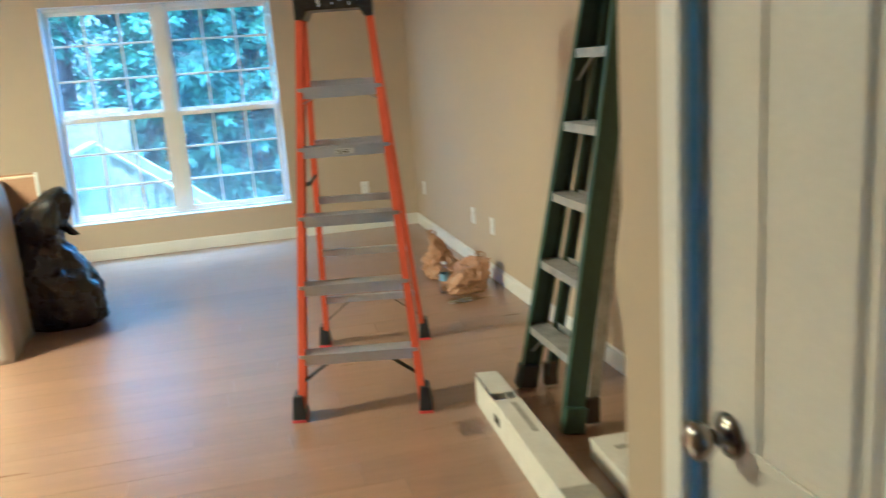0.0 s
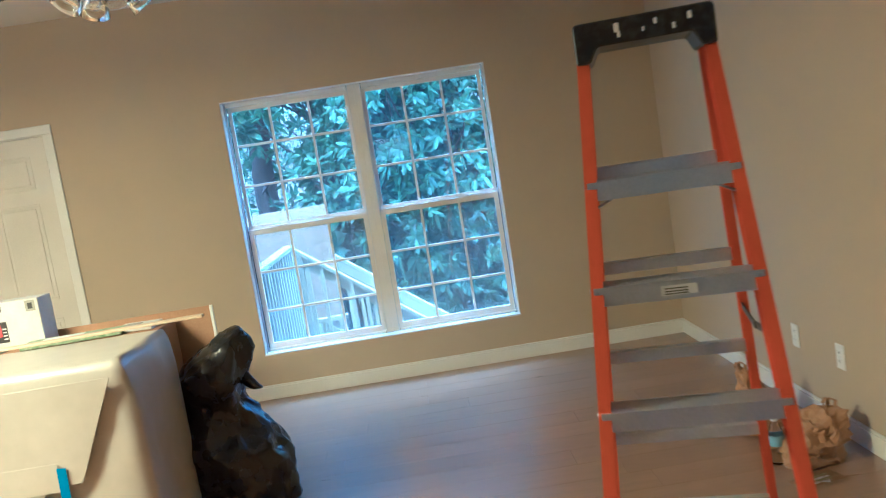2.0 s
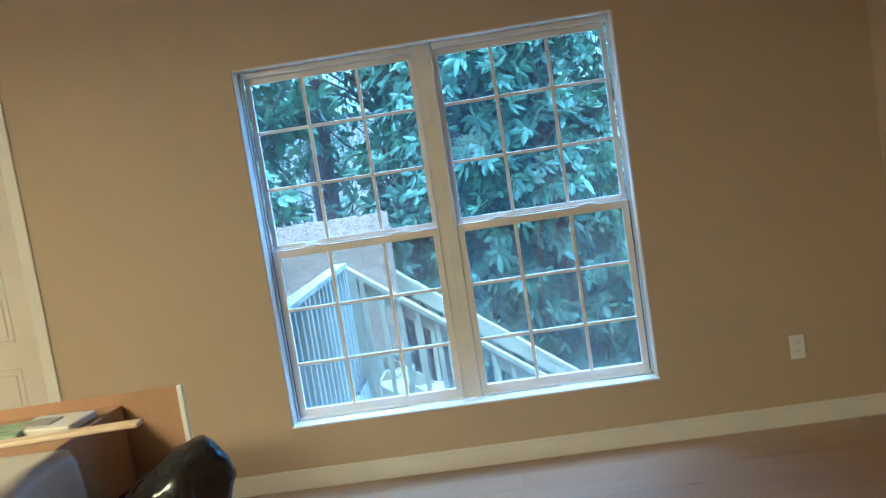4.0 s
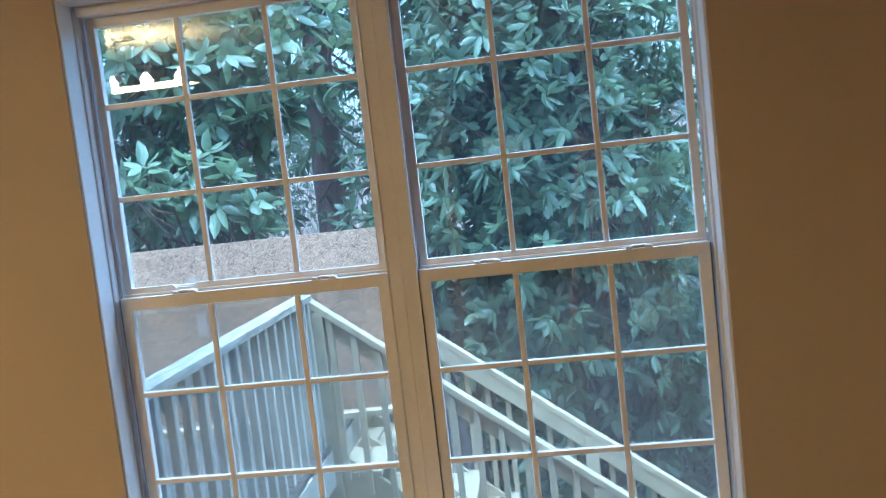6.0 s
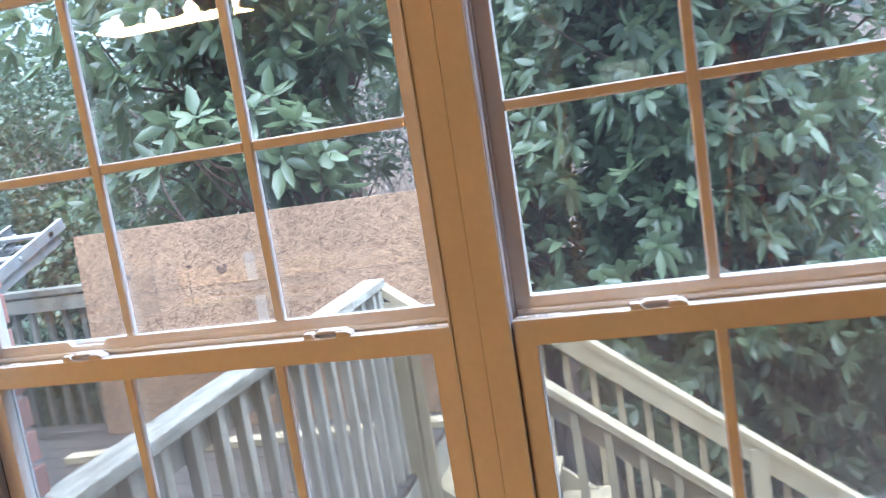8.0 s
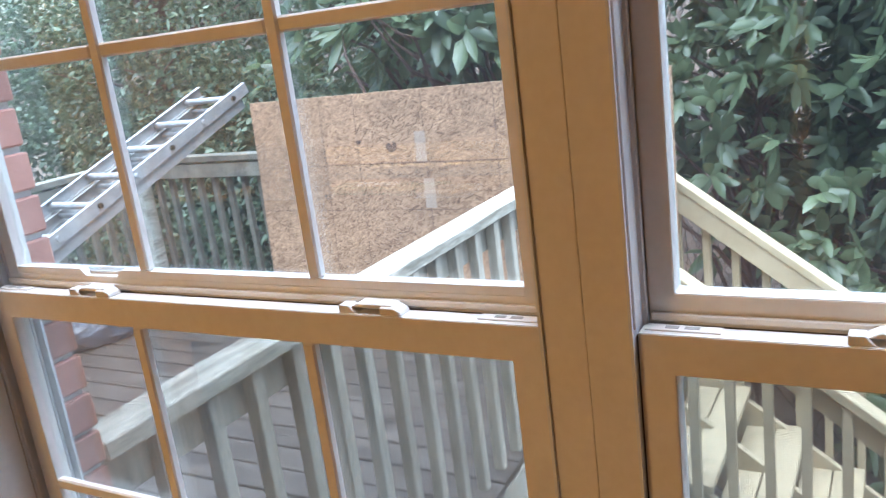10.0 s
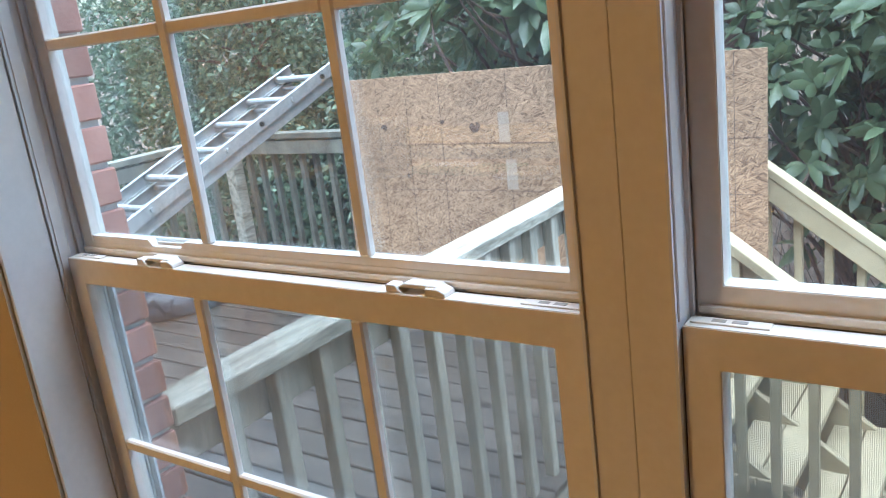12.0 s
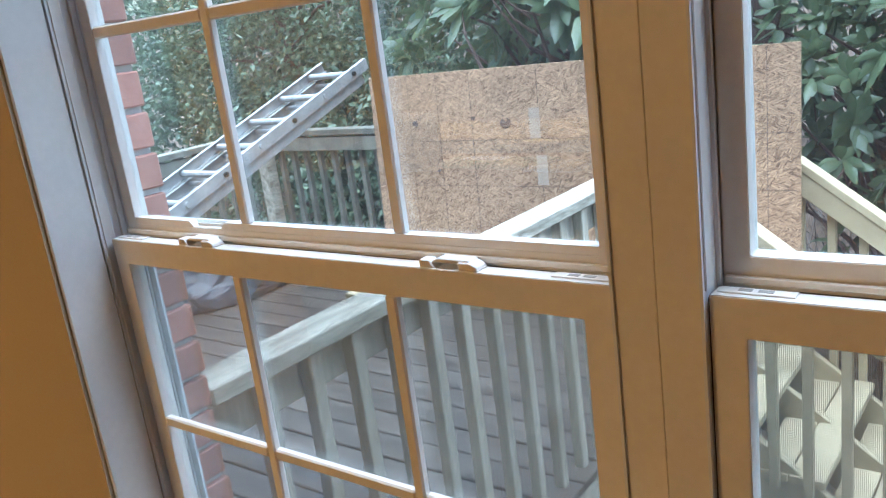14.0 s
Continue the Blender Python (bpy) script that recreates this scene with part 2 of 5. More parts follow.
DECKW = surf("wet_deck_boards", (0.024, 0.019, 0.015), (0.110, 0.090, 0.070), 2.6, 0.45, spec=0.45, bump=0.4, stretch=(1.2, 5, 1), jitter=True, spread=0.2, fine=30, rough_var=0.28)
NEWW = surf("new_treated_pine", (0.30, 0.240, 0.135), (0.45, 0.375, 0.235), 4, 0.7, bump=0.3, stretch=(2, 4, 2), jitter=True, spread=0.08, fine=40, spec=0.3)
OSB = osb_board("strand_board")
BRICK = surf("red_brick", (0.34, 0.150, 0.110), (0.52, 0.28, 0.21), 22, 0.85, bump=0.7, jitter=True, spread=0.25, fine=120, spec=0.2)
MORTAR = surf("mortar", (0.50, 0.48, 0.44), (0.64, 0.62, 0.57), 30, 0.9, bump=0.6, fine=160, spec=0.2)
TARP = surf("dark_plastic_sheet", (0.020, 0.022, 0.027), (0.060, 0.066, 0.078), 8, 0.22, bump=0.6, fine=18)
SOIL = surf("pine_straw_and_leaf_litter", (0.050, 0.036, 0.026), (0.19, 0.140, 0.100), 5.0, 0.95, bump=1.0, fine=42, detail=9, spec=0.15)
LEAF = surf("glossy_evergreen_leaf", (0.100, 0.135, 0.062), (0.160, 0.204, 0.104), 5, 0.38, bump=0.1, through_light=0.48, spread=0.26, island=True, fine=40, spec=0.6)
LEAFO = surf("glossy_evergreen_leaf_single", (0.100, 0.135, 0.062), (0.160, 0.204, 0.104), 5, 0.38, bump=0.1, through_light=0.48, spread=0.26, fine=40, spec=0.6)
SHRUB = surf("shrub_leaf", (0.068, 0.096, 0.054), (0.155, 0.195, 0.115), 2, 0.5, through_light=0.4, bump=0.1, spread=0.55, island=True, fine=30)
BARK = surf("pine_bark", (0.055, 0.038, 0.030), (0.17, 0.115, 0.09), 9, 0.9, bump=1.0, stretch=(1, 1, 0.35), fine=40, spec=0.2)
TWIG = surf("bare_twig", (0.10, 0.085, 0.07), (0.27, 0.235, 0.20), 5, 0.9, bump=0.2, spread=0.4, island=True, spec=0.2)
# dark brown for both the dirt and the shade between the sashes
STRIP = surf("dirty_gap_shade", (0.022, 0.014, 0.009), (0.12, 0.085, 0.055), 40, 0.9, bump=0.4, stretch=(1, 3, 3), fine=150)
# paler board colour that paints in reflections from the window glass
PATCHP = surf("painted_reflection_patch", (0.27, 0.205, 0.145), (0.35, 0.275, 0.20), 20, 0.7, bump=0.1)
LAMPG = glow("lamp_diffuser", (1.0, 0.66, 0.32), 26.0)


# ---- shaping ----
def part(name, bm, material, parent, label="", smooth=False):
    me = bpy.data.meshes.new(name)
    if smooth:
        for f in bm.faces:
            f.smooth = True
    bm.to_mesh(me)
    bm.free()
    me.materials.append(material)
    ob = new(name, me)
    ob.parent = parent
    if label:
        ob["label"] = label
    return ob


def share(name, mesh, parent, m):
    ob = new(name, mesh)
    ob.parent = parent
    ob.matrix_basis = m
    return ob


def thing(name, m, label, category, group="", kind=""):
    ob = new(name)
    ob.empty_display_size = 0.1
    ob.matrix_basis = m
    return tagged(ob, label, category, group, kind)


def setting(name, bm, material, label, category):
    ob = part(name, bm, material, None)
    return tagged(ob, label, category, kind="structure")


def box(bm, lo, hi, bev=0.0, m=None):
    """An upright box from corner to corner, its edges rounded off by bev, then moved by m."""
    c = [(a + b) / 2 for a, b in zip(lo, hi)]
    d = [abs(b - a) for a, b in zip(lo, hi)]
    t = bmesh.new()
    bmesh.ops.create_cube(t, size=1.0, matrix=Matrix.Translation(c) @ Matrix.Diagonal((*d, 1)))
    if bev:
        bmesh.ops.bevel(t, geom=list(t.edges), offset=min(bev, min(d) * 0.45), segments=1, affect="EDGES")
    return take(bm, t, m)


def take(bm, t, m=None):
    if m is not None:
        bmesh.ops.transform(t, matrix=m, verts=t.verts)
    tmp = bpy.data.meshes.new("tmp")
    t.to_mesh(tmp)
    t.free()
    bm.from_mesh(tmp)
    bpy.data.meshes.remove(tmp)
    return bm


def B(lo, hi, bev=0.0, m=None):
    return box(bmesh.new(), lo, hi, bev, m)


def along(a, b, up=(0, 0, 1)):
    """A frame at a whose z axis runs to b and whose y axis leans to up."""
    a, b = Vector(a), Vector(b)
    z = (b - a).normalized()
    x = Vector(up).cross(z)
    x = x.normalized() if x.length > 1e-5 else Vector((1, 0, 0))
    y = z.cross(x)
    m = Matrix((x, y, z)).transposed().to_4x4()
    m.translation = a
    return m, (b - a).length


def beam(bm, a, b, w, h, bev=0.003, up=(0, 0, 1)):
    """A bar from a to b, w across and h towards up."""
    m, d = along(a, b, up)
    return box(bm, (-w / 2, -h / 2, 0), (w / 2, h / 2, d), bev, m)


def channel(bm, a, b, w, h, t, up, open_to=1):
    """A C-shaped rail from a to b: web h tall along up, flanges w deep."""
    m, d = along(a, b, up)
    s = open_to
    prof = [(-t / 2, -h / 2), (w, -h / 2), (w, -h / 2 + t), (t / 2, -h / 2 + t), (t / 2, h / 2 - t), (w, h / 2 - t), (w, h / 2), (-t / 2, h / 2)]
    q = bmesh.new()
    rings = [[q.verts.new((s * x, y, z)) for x, y in prof] for z in (0, d)]
    for i in range(8):
        q.faces.new((rings[0][i], rings[0][(i + 1) % 8], rings[1][(i + 1) % 8], rings[1][i]))
    q.faces.new(rings[0][::-1])
    q.faces.new(rings[1])
    bmesh.ops.recalc_face_normals(q, faces=q.faces)
    return take(bm, q, m)


def rod(bm, a, b, r1, r2=None, seg=12, cap=True):
    m, d = along(a, b, (0, 0.31, 0.95))
    t = bmesh.new()
    bmesh.ops.create_cone(t, cap_ends=cap, segments=seg, radius1=r1, radius2=r1 if r2 is None else r2, depth=d,
                          matrix=Matrix.Translation((0, 0, d / 2)))
    return take(bm, t, m)


def ball(bm, c, r, sz=(1, 1, 1), u=14, v=9):
    t = bmesh.new()
    bmesh.ops.create_uvsphere(t, u_segments=u, v_segments=v, radius=r)
    return take(bm, t, Matrix.Translation(c) @ Matrix.Diagonal((*sz, 1)))


def lathe(bm, prof, seg=20, m=None):
    """A turned shape: (radius, height) from bottom to top."""
    t = bmesh.new()
    rings = [[t.verts.new((r * math.cos(2 * math.pi * i / seg), r * math.sin(2 * math.pi * i / seg), z)) for i in range(seg)] for r, z in prof]
    for a, b in zip(rings, rings[1:]):
        for i in range(seg):
            t.faces.new((a[i], a[(i + 1) % seg], b[(i + 1) % seg], b[i]))
    return take(bm, t, m)


def extruded(prof, a, b, axes, bev=0.0):
    """A closed outline drawn out from a to b. axes: which axis runs along, and the two of the outline."""
    bm = bmesh.new()
    rings = []
    for d in (a, b):
        ring = []
        for u, v in prof:
            co = [0, 0, 0]
            co[axes[0]], co[axes[1]], co[axes[2]] = d, u, v
            ring.append(bm.verts.new(co))
        rings.append(ring)
    n = len(prof)
    for i in range(n):
        bm.faces.new((rings[0][i], rings[0][(i + 1) % n], rings[1][(i + 1) % n], rings[1][i]))
    bm.faces.new(rings[0])
    bm.faces.new(rings[1])
    bmesh.ops.recalc_face_normals(bm, faces=bm.faces)
    if bev:
        bmesh.ops.bevel(bm, geom=list(bm.edges), offset=bev, segments=1, affect="EDGES")
    return bm


def tread_outline(c, z, lip):
    """The outline of a ladder step: a flat top with five ribs, a deep front lip and a shallow rear one."""
    p = [(c - 0.042, z - lip), (c - 0.038, z - lip), (c - 0.038, z - 0.004), (c + 0.044, z - 0.004), (c + 0.044, z - 0.030), (c + 0.048, z - 0.030), (c + 0.048, z)]
    for j in range(4, -1, -1):
        y = c - 0.026 + 0.015 * j
        p += [(y + 0.003, z), (y + 0.003, z + 0.0016), (y - 0.003, z + 0.0016), (y - 0.003, z)]
    return p + [(c - 0.042, z)]


def mitred(x0, x1, z0, z1, side, top, bottom, y0, y1, bev=0.0018):
    """A frame of four mitred members in one piece."""
    bm = bmesh.new()
    out = [(x0, z0), (x1, z0), (x1, z1), (x0, z1)]
    inn = [(x0 + side, z0 + bottom), (x1 - side, z0 + bottom), (x1 - side, z1 - top), (x0 + side, z1 - top)]
    v = {(k, y): [bm.verts.new((a, y, b)) for a, b in pts] for k, pts in (("o", out), ("i", inn)) for y in (y0, y1)}
    for i in range(4):
        j = (i + 1) % 4
        for y in (y0, y1):
            bm.faces.new((v["o", y][i], v["o", y][j], v["i", y][j], v["i", y][i]))
        for k in "oi":
            bm.faces.new((v[k, y0][i], v[k, y0][j], v[k, y1][j], v[k, y1][i]))
    bmesh.ops.recalc_face_normals(bm, faces=bm.faces)
    sharp = [e for e in bm.edges if e.calc_face_angle(0) > 0.5]
    bmesh.ops.bevel(bm, geom=sharp, offset=bev, segments=2, affect="EDGES")
    return bm


def crumple(bm, amount, scale, seed=0.0, keep_floor=True):
    for v in bm.verts:
        n = noise.noise_vector(v.co * scale + Vector((seed, seed * 1.7, 3.1)))
        n2 = noise.noise_vector(v.co * scale * 2.7 + Vector((seed, 5.0, seed)))
        z = v.co.z
        v.co += n * amount + n2 * amount * 0.45
        if keep_floor and z <= 0.02:
            v.co.z = max(0.0, min(v.co.z, z))
    return bm


# ---- the room ----
RX, WY, CZ = 2.06, 8.638, 2.80
WQ = 8.58  # reference plane of the window unit
LX, SY = -5.0, -1.6
OX, OZ0, OZ1 = 0.912, 0.312, 2.092
DX0, DX1, DZ = -3.035, -2.110, 2.070

floor = setting("floor", B((LX - 0.15, SY - 0.15, -0.2), (RX + 0.15, WY + 0.1, -0.012)), MORTAR, "brown oak-look laminate plank floor, dusty", "floor")
setting("ceiling", B((LX - 0.15, SY - 0.15, CZ), (RX + 0.15, WY + 0.18, CZ + 0.2)), CEIL, "flat white painted ceiling", "ceiling")

bm = bmesh.new()
for lo, hi in (((LX, 0), (DX0, CZ)), ((DX0, DZ), (DX1, CZ)), ((DX1, 0), (-OX, CZ)), ((-OX, 0), (OX, OZ0)), ((-OX, OZ1), (OX, CZ)), ((OX, 0), (RX + 0.15, CZ))):
    box(bm, (lo[0], WY, lo[1] - 0.1 if lo[1] == 0 else lo[1]), (hi[0], WQ + 0.175, hi[1]))
setting("wall_north", bm, WALL, "beige painted wall with a wide double window", "wall")
setting("wall_east", B((RX, SY - 0.15, -0.1), (RX + 0.15, WY, CZ)), WALL, "plain beige painted side wall", "wall")
setting("wall_west", B((LX - 0.15, SY, -0.1), (LX, WQ + 0.175, CZ)), WALL, "plain beige painted wall", "wall")
EX0, EX1, EZ0, EZ1 = -0.34, 0.34, 1.50, 1.98
bm = bmesh.new()
for x0, x1, z0, z1 in ((LX - 0.15, EX0, -0.1, CZ), (EX1, RX, -0.1, CZ), (EX0, EX1, -0.1, EZ0), (EX0, EX1, EZ1, CZ)):
    box(bm, (x0, SY - 0.15, z0), (x1, SY, z1))
setting("wall_south", bm, WALL, "beige painted wall with a small entry window", "wall")
lite = thing("window_2", pose(0, 0, 0), "small entry window letting in daylight", "window", kind="structure")
bm = bmesh.new()
for x0, x1, z0, z1 in ((EX0, EX0 + 0.03, EZ0, EZ1), (EX1 - 0.03, EX1, EZ0, EZ1), (EX0 + 0.03, EX1 - 0.03, EZ0, EZ0 + 0.03), (EX0 + 0.03, EX1 - 0.03, EZ1 - 0.03, EZ1)):
    box(bm, (x0, SY - 0.10, z0), (x1, SY + 0.005, z1), 0.003)
part("window_frame", bm, TRIM, lite)
pn = part("pane", B((EX0 + 0.025, SY - 0.06, EZ0 + 0.025), (EX1 - 0.025, SY - 0.056, EZ1 - 0.025)), GLASS, lite)
pn.visible_shadow = False
CX, CY, CD0, CD1, CDZ = 1.0, 2.355, 1.377, 2.142, 2.06
bm = bmesh.new()
box(bm, (CX, CD1 + 0.02, -0.1), (CX + 0.11, CY, CZ))
box(bm, (CX, CD0 - 0.02, CDZ + 0.02), (CX + 0.11, CD1 + 0.02, CZ))
box(bm, (CX, SY, -0.1), (CX + 0.11, CD0 - 0.02, CZ))
box(bm, (CX + 0.11, CY - 0.11, -0.1), (RX, CY, CZ))
setting("wall_closet", bm, WALL, "beige painted closet walls at the entry", "wall")

# unseen wall, added to block the ceiling lamp from the closet door
setting("wall_hall", B((-0.52, SY, -0.1), (-0.40, 2.70, CZ)), WALL, "unseen beige wall added to keep lamplight off the closet door", "wall")
bm = bmesh.new()
for a, b in (((LX, 0), (DX0 - 0.058, 0)), ((DX1 + 0.058, 0), (RX, 0))):
    box(bm, (a[0], WY - 0.014, 0), (b[0], WY, 0.086))
    box(bm, (a[0], WY - 0.009, 0.086), (b[0], WY, 0.100), 0.003)
setting("baseboard", bm, TRIM, "white painted baseboard along the wall", "baseboard")
bm = bmesh.new()
box(bm, (RX - 0.014, CY, 0), (RX, WY - 0.014, 0.086))
box(bm, (RX - 0.009, CY, 0.086), (RX, WY - 0.014, 0.100), 0.003)
setting("baseboard", bm, TRIM, "white painted baseboard along the side wall", "baseboard")
bm = bmesh.new()
box(bm, (CX + 0.0, CY, 0), (RX - 0.014, CY + 0.014, 0.098), 0.003)
setting("baseboard", bm, TRIM, "white painted baseboard of the closet", "baseboard")


# ---- the double window ----
window = thing("window_1", pose(0, 0, 0), "white vinyl double window, two sashes a side with grilles", "window", kind="structure")
# white instead of wall beige: daylight on the reveal put into its colour
bm = bmesh.new()
box(bm, (-OX, WY + 0.006, OZ0), (-OX + 0.006, WQ + 0.142, OZ1), 0.002)
box(bm, (OX - 0.006, WY + 0.010, OZ0), (OX, WQ + 0.142, OZ1))
box(bm, (-OX + 0.006, WY + 0.002, OZ1 - 0.006), (OX - 0.006, WQ + 0.142, OZ1))
part("window_reveal", bm, TRIM, window, "reveal coloured white for the daylight on it")
bm = bmesh.new()
box(bm, (-OX - 0.004, WY - 0.006, OZ0 - 0.002), (OX + 0.004, WQ + 0.142, OZ0 + 0.010), 0.003)
part("window_sill", bm, TRIM, window, "thin white sill")
FY0, FY1 = WQ + 0.142, 8.786
MB = 0.0415
bm = bmesh.new()
box(bm, (-MB, FY0 + 0.003, OZ0 + 0.012), (-0.0002, FY1, OZ1 - 0.006), 0.0007)
box(bm, (0.0002, FY0 + 0.003, OZ0 + 0.012), (MB, FY1, OZ1 - 0.006), 0.0007)
part("mullion", bm, VINYL, window, "flat cream vinyl mullion cover with a centre seam")


def sash(name, x0, x1, z0, z1, y0, y1, stile, top, bottom, cx, cz, parent, label, notch=None):
    """A framed sash with two upright and two level grille bars at cx and cz, and nine panes in one sheet of glass.
    Over a notch the bead under the glass is cut out."""
    fr = part(name, mitred(x0, x1, z0, z1, stile, top, bottom, y0, y1, 0.0009), VINYL, parent, label)
    gy = y0 + 0.0145
    gx0, gx1, gz0, gz1 = x0 + stile, x1 - stile, z0 + bottom, z1 - top
    g = part("pane", B((gx0 - 0.004, gy - 0.002, gz0 - 0.004), (gx1 + 0.004, gy + 0.002, gz1 + 0.004)), GLASS, fr, "clear window glass")
    g.visible_shadow = False
    bh = 0.009 if notch else 0.0
    for a, b in (() if notch is None else ((gx0, notch[0]), (notch[1], gx1))):
        ca, cb = (0.0 if a == gx0 else 0.010), (0.0 if b == gx1 else 0.010)
        part("glazing_bead", extruded([(a, gz0), (b + cb, gz0), (b, gz0 + bh), (a, gz0 + bh)] if not ca else [(a - ca, gz0), (b, gz0), (b, gz0 + bh), (a, gz0 + bh)], y0 + 0.0004, gy - 0.0025, (1, 0, 2)), VINYL, fr)
    if notch:
        part("notch_plate", B((notch[0], gy - 0.0045, gz0), (notch[1], gy - 0.0025, gz0 + 0.004)), JAMB, fr, "grey strip in the cut-out")
    for c in cx:
        part("grille_bar", B((c - 0.0085, gy - 0.0150, gz0 + bh), (c + 0.0085, gy - 0.0022, gz1), 0.0025), VINYL, fr)
    xs = [gx0, cx[0] - 0.0085, cx[0] + 0.0085, cx[1] - 0.0085, cx[1] + 0.0085, gx1]
    for c in cz:
        bm = bmesh.new()
        for a, b in ((0, 1), (2, 3), (4, 5)):
            box(bm, (xs[a], gy - 0.0146, c - 0.0085), (xs[b], gy - 0.0022, c + 0.0085), 0.0025)
        part("grille_bar", bm, VINYL, fr)
    return fr


def cam_lock(x, z, parent):
    """A sash lock: a grooved thumb end, a lever bridging over, and a keeper block with sloped end."""
    y0, y1 = WQ + 0.153, WQ + 0.172
    bm = extruded([(x - 0.039, z), (x - 0.016, z), (x - 0.022, z + 0.0035), (x - 0.026, z + 0.0085), (x - 0.039, z + 0.0085)], y0, y1 - 0.004, (1, 0, 2), 0.0008)
    part("sash_lock", bm, VINYL, parent, "small cream sash lock")
    lever = extruded([(x - 0.026, z + 0.0055), (x + 0.014, z + 0.0055), (x + 0.030, z + 0.0055), (x + 0.026, z + 0.0105), (x - 0.016, z + 0.0105)], y0 + 0.003, y1 + 0.002, (1, 0, 2), 0.0010)
    part("lock_lever", lever, VINYL, parent)
    keep = extruded([(x + 0.014, z), (x + 0.040, z), (x + 0.038, z + 0.005), (x + 0.030, z + 0.0085), (x + 0.014, z + 0.0085)], y0 - 0.001, y1, (1, 0, 2), 0.0010)
    part("lock_keeper", keep, VINYL, parent)
    bm = bmesh.new()
    for k in range(4):
        box(bm, (x - 0.0375 + 0.003 * k, y0 - 0.0004, z + 0.003), (x - 0.0365 + 0.003 * k, y0 + 0.0004, z + 0.0085))
    part("lock_grooves", bm, JAMB, parent)


def tilt_latch(x0, x1, z, parent):
    bm = B((x0, WQ + 0.158, z), (x1, WQ + 0.172, z + 0.0016), 0.0006)
    part("tilt_latch", bm, VINYL, parent, "flat cream tilt latch")
    c = (x0 + x1) / 2
    # flat grey pads paint the shade of two finger recesses
    bm = bmesh.new()
    box(bm, (c - 0.016, WQ + 0.162, z + 0.0014), (c - 0.004, WQ + 0.168, z + 0.0020), 0.0002)
    box(bm, (c + 0.001, WQ + 0.162, z + 0.0014), (c + 0.014, WQ + 0.168, z + 0.0020), 0.0002)
    part("finger_slots", bm, GREYP, parent, "finger slots, recess shade painted grey")


for side in (-1, 1):
    a, b = (-OX + 0.006, -MB) if side < 0 else (MB, OX - 0.006)
    # side tracks, head and sill of the unit
    bm = bmesh.new()
    for x, s in ((a, 1), (b, -1)):
        base_w = 0.004 if abs(x) > 0.5 else 0.003
        box(bm, (min(x, x + s * base_w), FY0, OZ0 + 0.012), (max(x, x + s * base_w), FY1, OZ1 - 0.006))
        for yy in (FY0 + 0.034, FY0 + 0.046, FY1 - 0.004):
            box(bm, (min(x, x + s * (base_w + 0.0045)), yy, OZ0 + 0.012), (max(x, x + s * (base_w + 0.0045)), yy + 0.0035, OZ1 - 0.006), 0.001)
    part("window_frame", bm, JAMB, window, "grey vinyl side tracks")
    # whiter strips carry the daylight on the jamb edges in their colour
    for x, s, w, z0 in ((a, 1, 0.006 if side < 0 else 0.0050, OZ0 + 0.012 if side < 0 else 1.20), (b, -1, 0.0050 if side < 0 else 0.006, 1.20 if side < 0 else OZ0 + 0.012)):
        bm = B((min(x, x + s * w), FY0 + 0.004, z0), (max(x, x + s * w), FY0 + 0.022, OZ1 - 0.04), 0.001)
        part("jamb_cover", bm, TRIM, window, "white strip painting the daylit jamb edge")
    bm = bmesh.new()
    box(bm, (a + 0.012, FY0, OZ1 - 0.036), (b - 0.012, FY1, OZ1 - 0.006), 0.002)
    box(bm, (a + 0.012, FY0, OZ0 + 0.012), (b - 0.012, FY1, OZ0 + 0.026), 0.002)
    part("window_frame", bm, VINYL, window)
    cx = (-0.603, -0.329) if side < 0 else (0.332, 0.605)
    lo, up = ((0.0175, 0.0050), (0.019, 0.0075)) if side < 0 else ((0.0050, 0.0175), (0.0075, 0.019))
    low = sash("lower_sash", a + lo[0], b - lo[1], OZ0 + 0.026, 1.196, WQ + 0.150, WQ + 0.174, 0.032, 0.038, 0.040, cx, (0.610, 0.890), window,
               "lower sash of cream vinyl, white with daylight on its top")
    upp = sash("upper_sash", a + up[0], b - up[1], 1.190, OZ1 - 0.036, WQ + 0.182, WQ + 0.206, 0.024, 0.030, 0.024 if side < 0 else 0.033, cx, (1.501, 1.785), window,
               "upper sash of cream vinyl", (-0.728, -0.648) if side < 0 else None)
    part("rail_lip", B((a + up[0] + 0.003, WQ + 0.1765, 1.1985), (b - up[1] - 0.003, WQ + 0.182, 1.2055), 0.001), VINYL, upp, "stepped lip of the meeting rail")
    # dark strip paints the dirty, shaded gap at the meeting rail
    part("weather_strip", B((a + up[0] + 0.004, WQ + 0.1742, 1.186), (b - up[1] - 0.004, WQ + 0.1818, 1.1940)), STRIP, upp, "dark brown strip for dirt and shade in the gap")
    # black strips added to darken the side gaps like deep shade
    for x, w in ((a, lo[0]), (b, -lo[1])):
        e = x + w - (0.0018 if w > 0 else -0.0018)
        f = e - (0.0028 if w > 0 else -0.0028)
        part("pile_strip", B((min(e, f), WQ + 0.1535, OZ0 + 0.03), (max(e, f), WQ + 0.172, 1.192)), BLACKP, low, "black strip for the shade in the side gap")
    cam_lock(cx[0] - 0.079, 1.196, low)
    cam_lock(cx[1] + 0.088, 1.196, low)
    tilt_latch(a + lo[0] + 0.004, a + lo[0] + 0.070, 1.196, low)
    tilt_latch(b - lo[1] - 0.070, b - lo[1] - 0.004, 1.196, low)
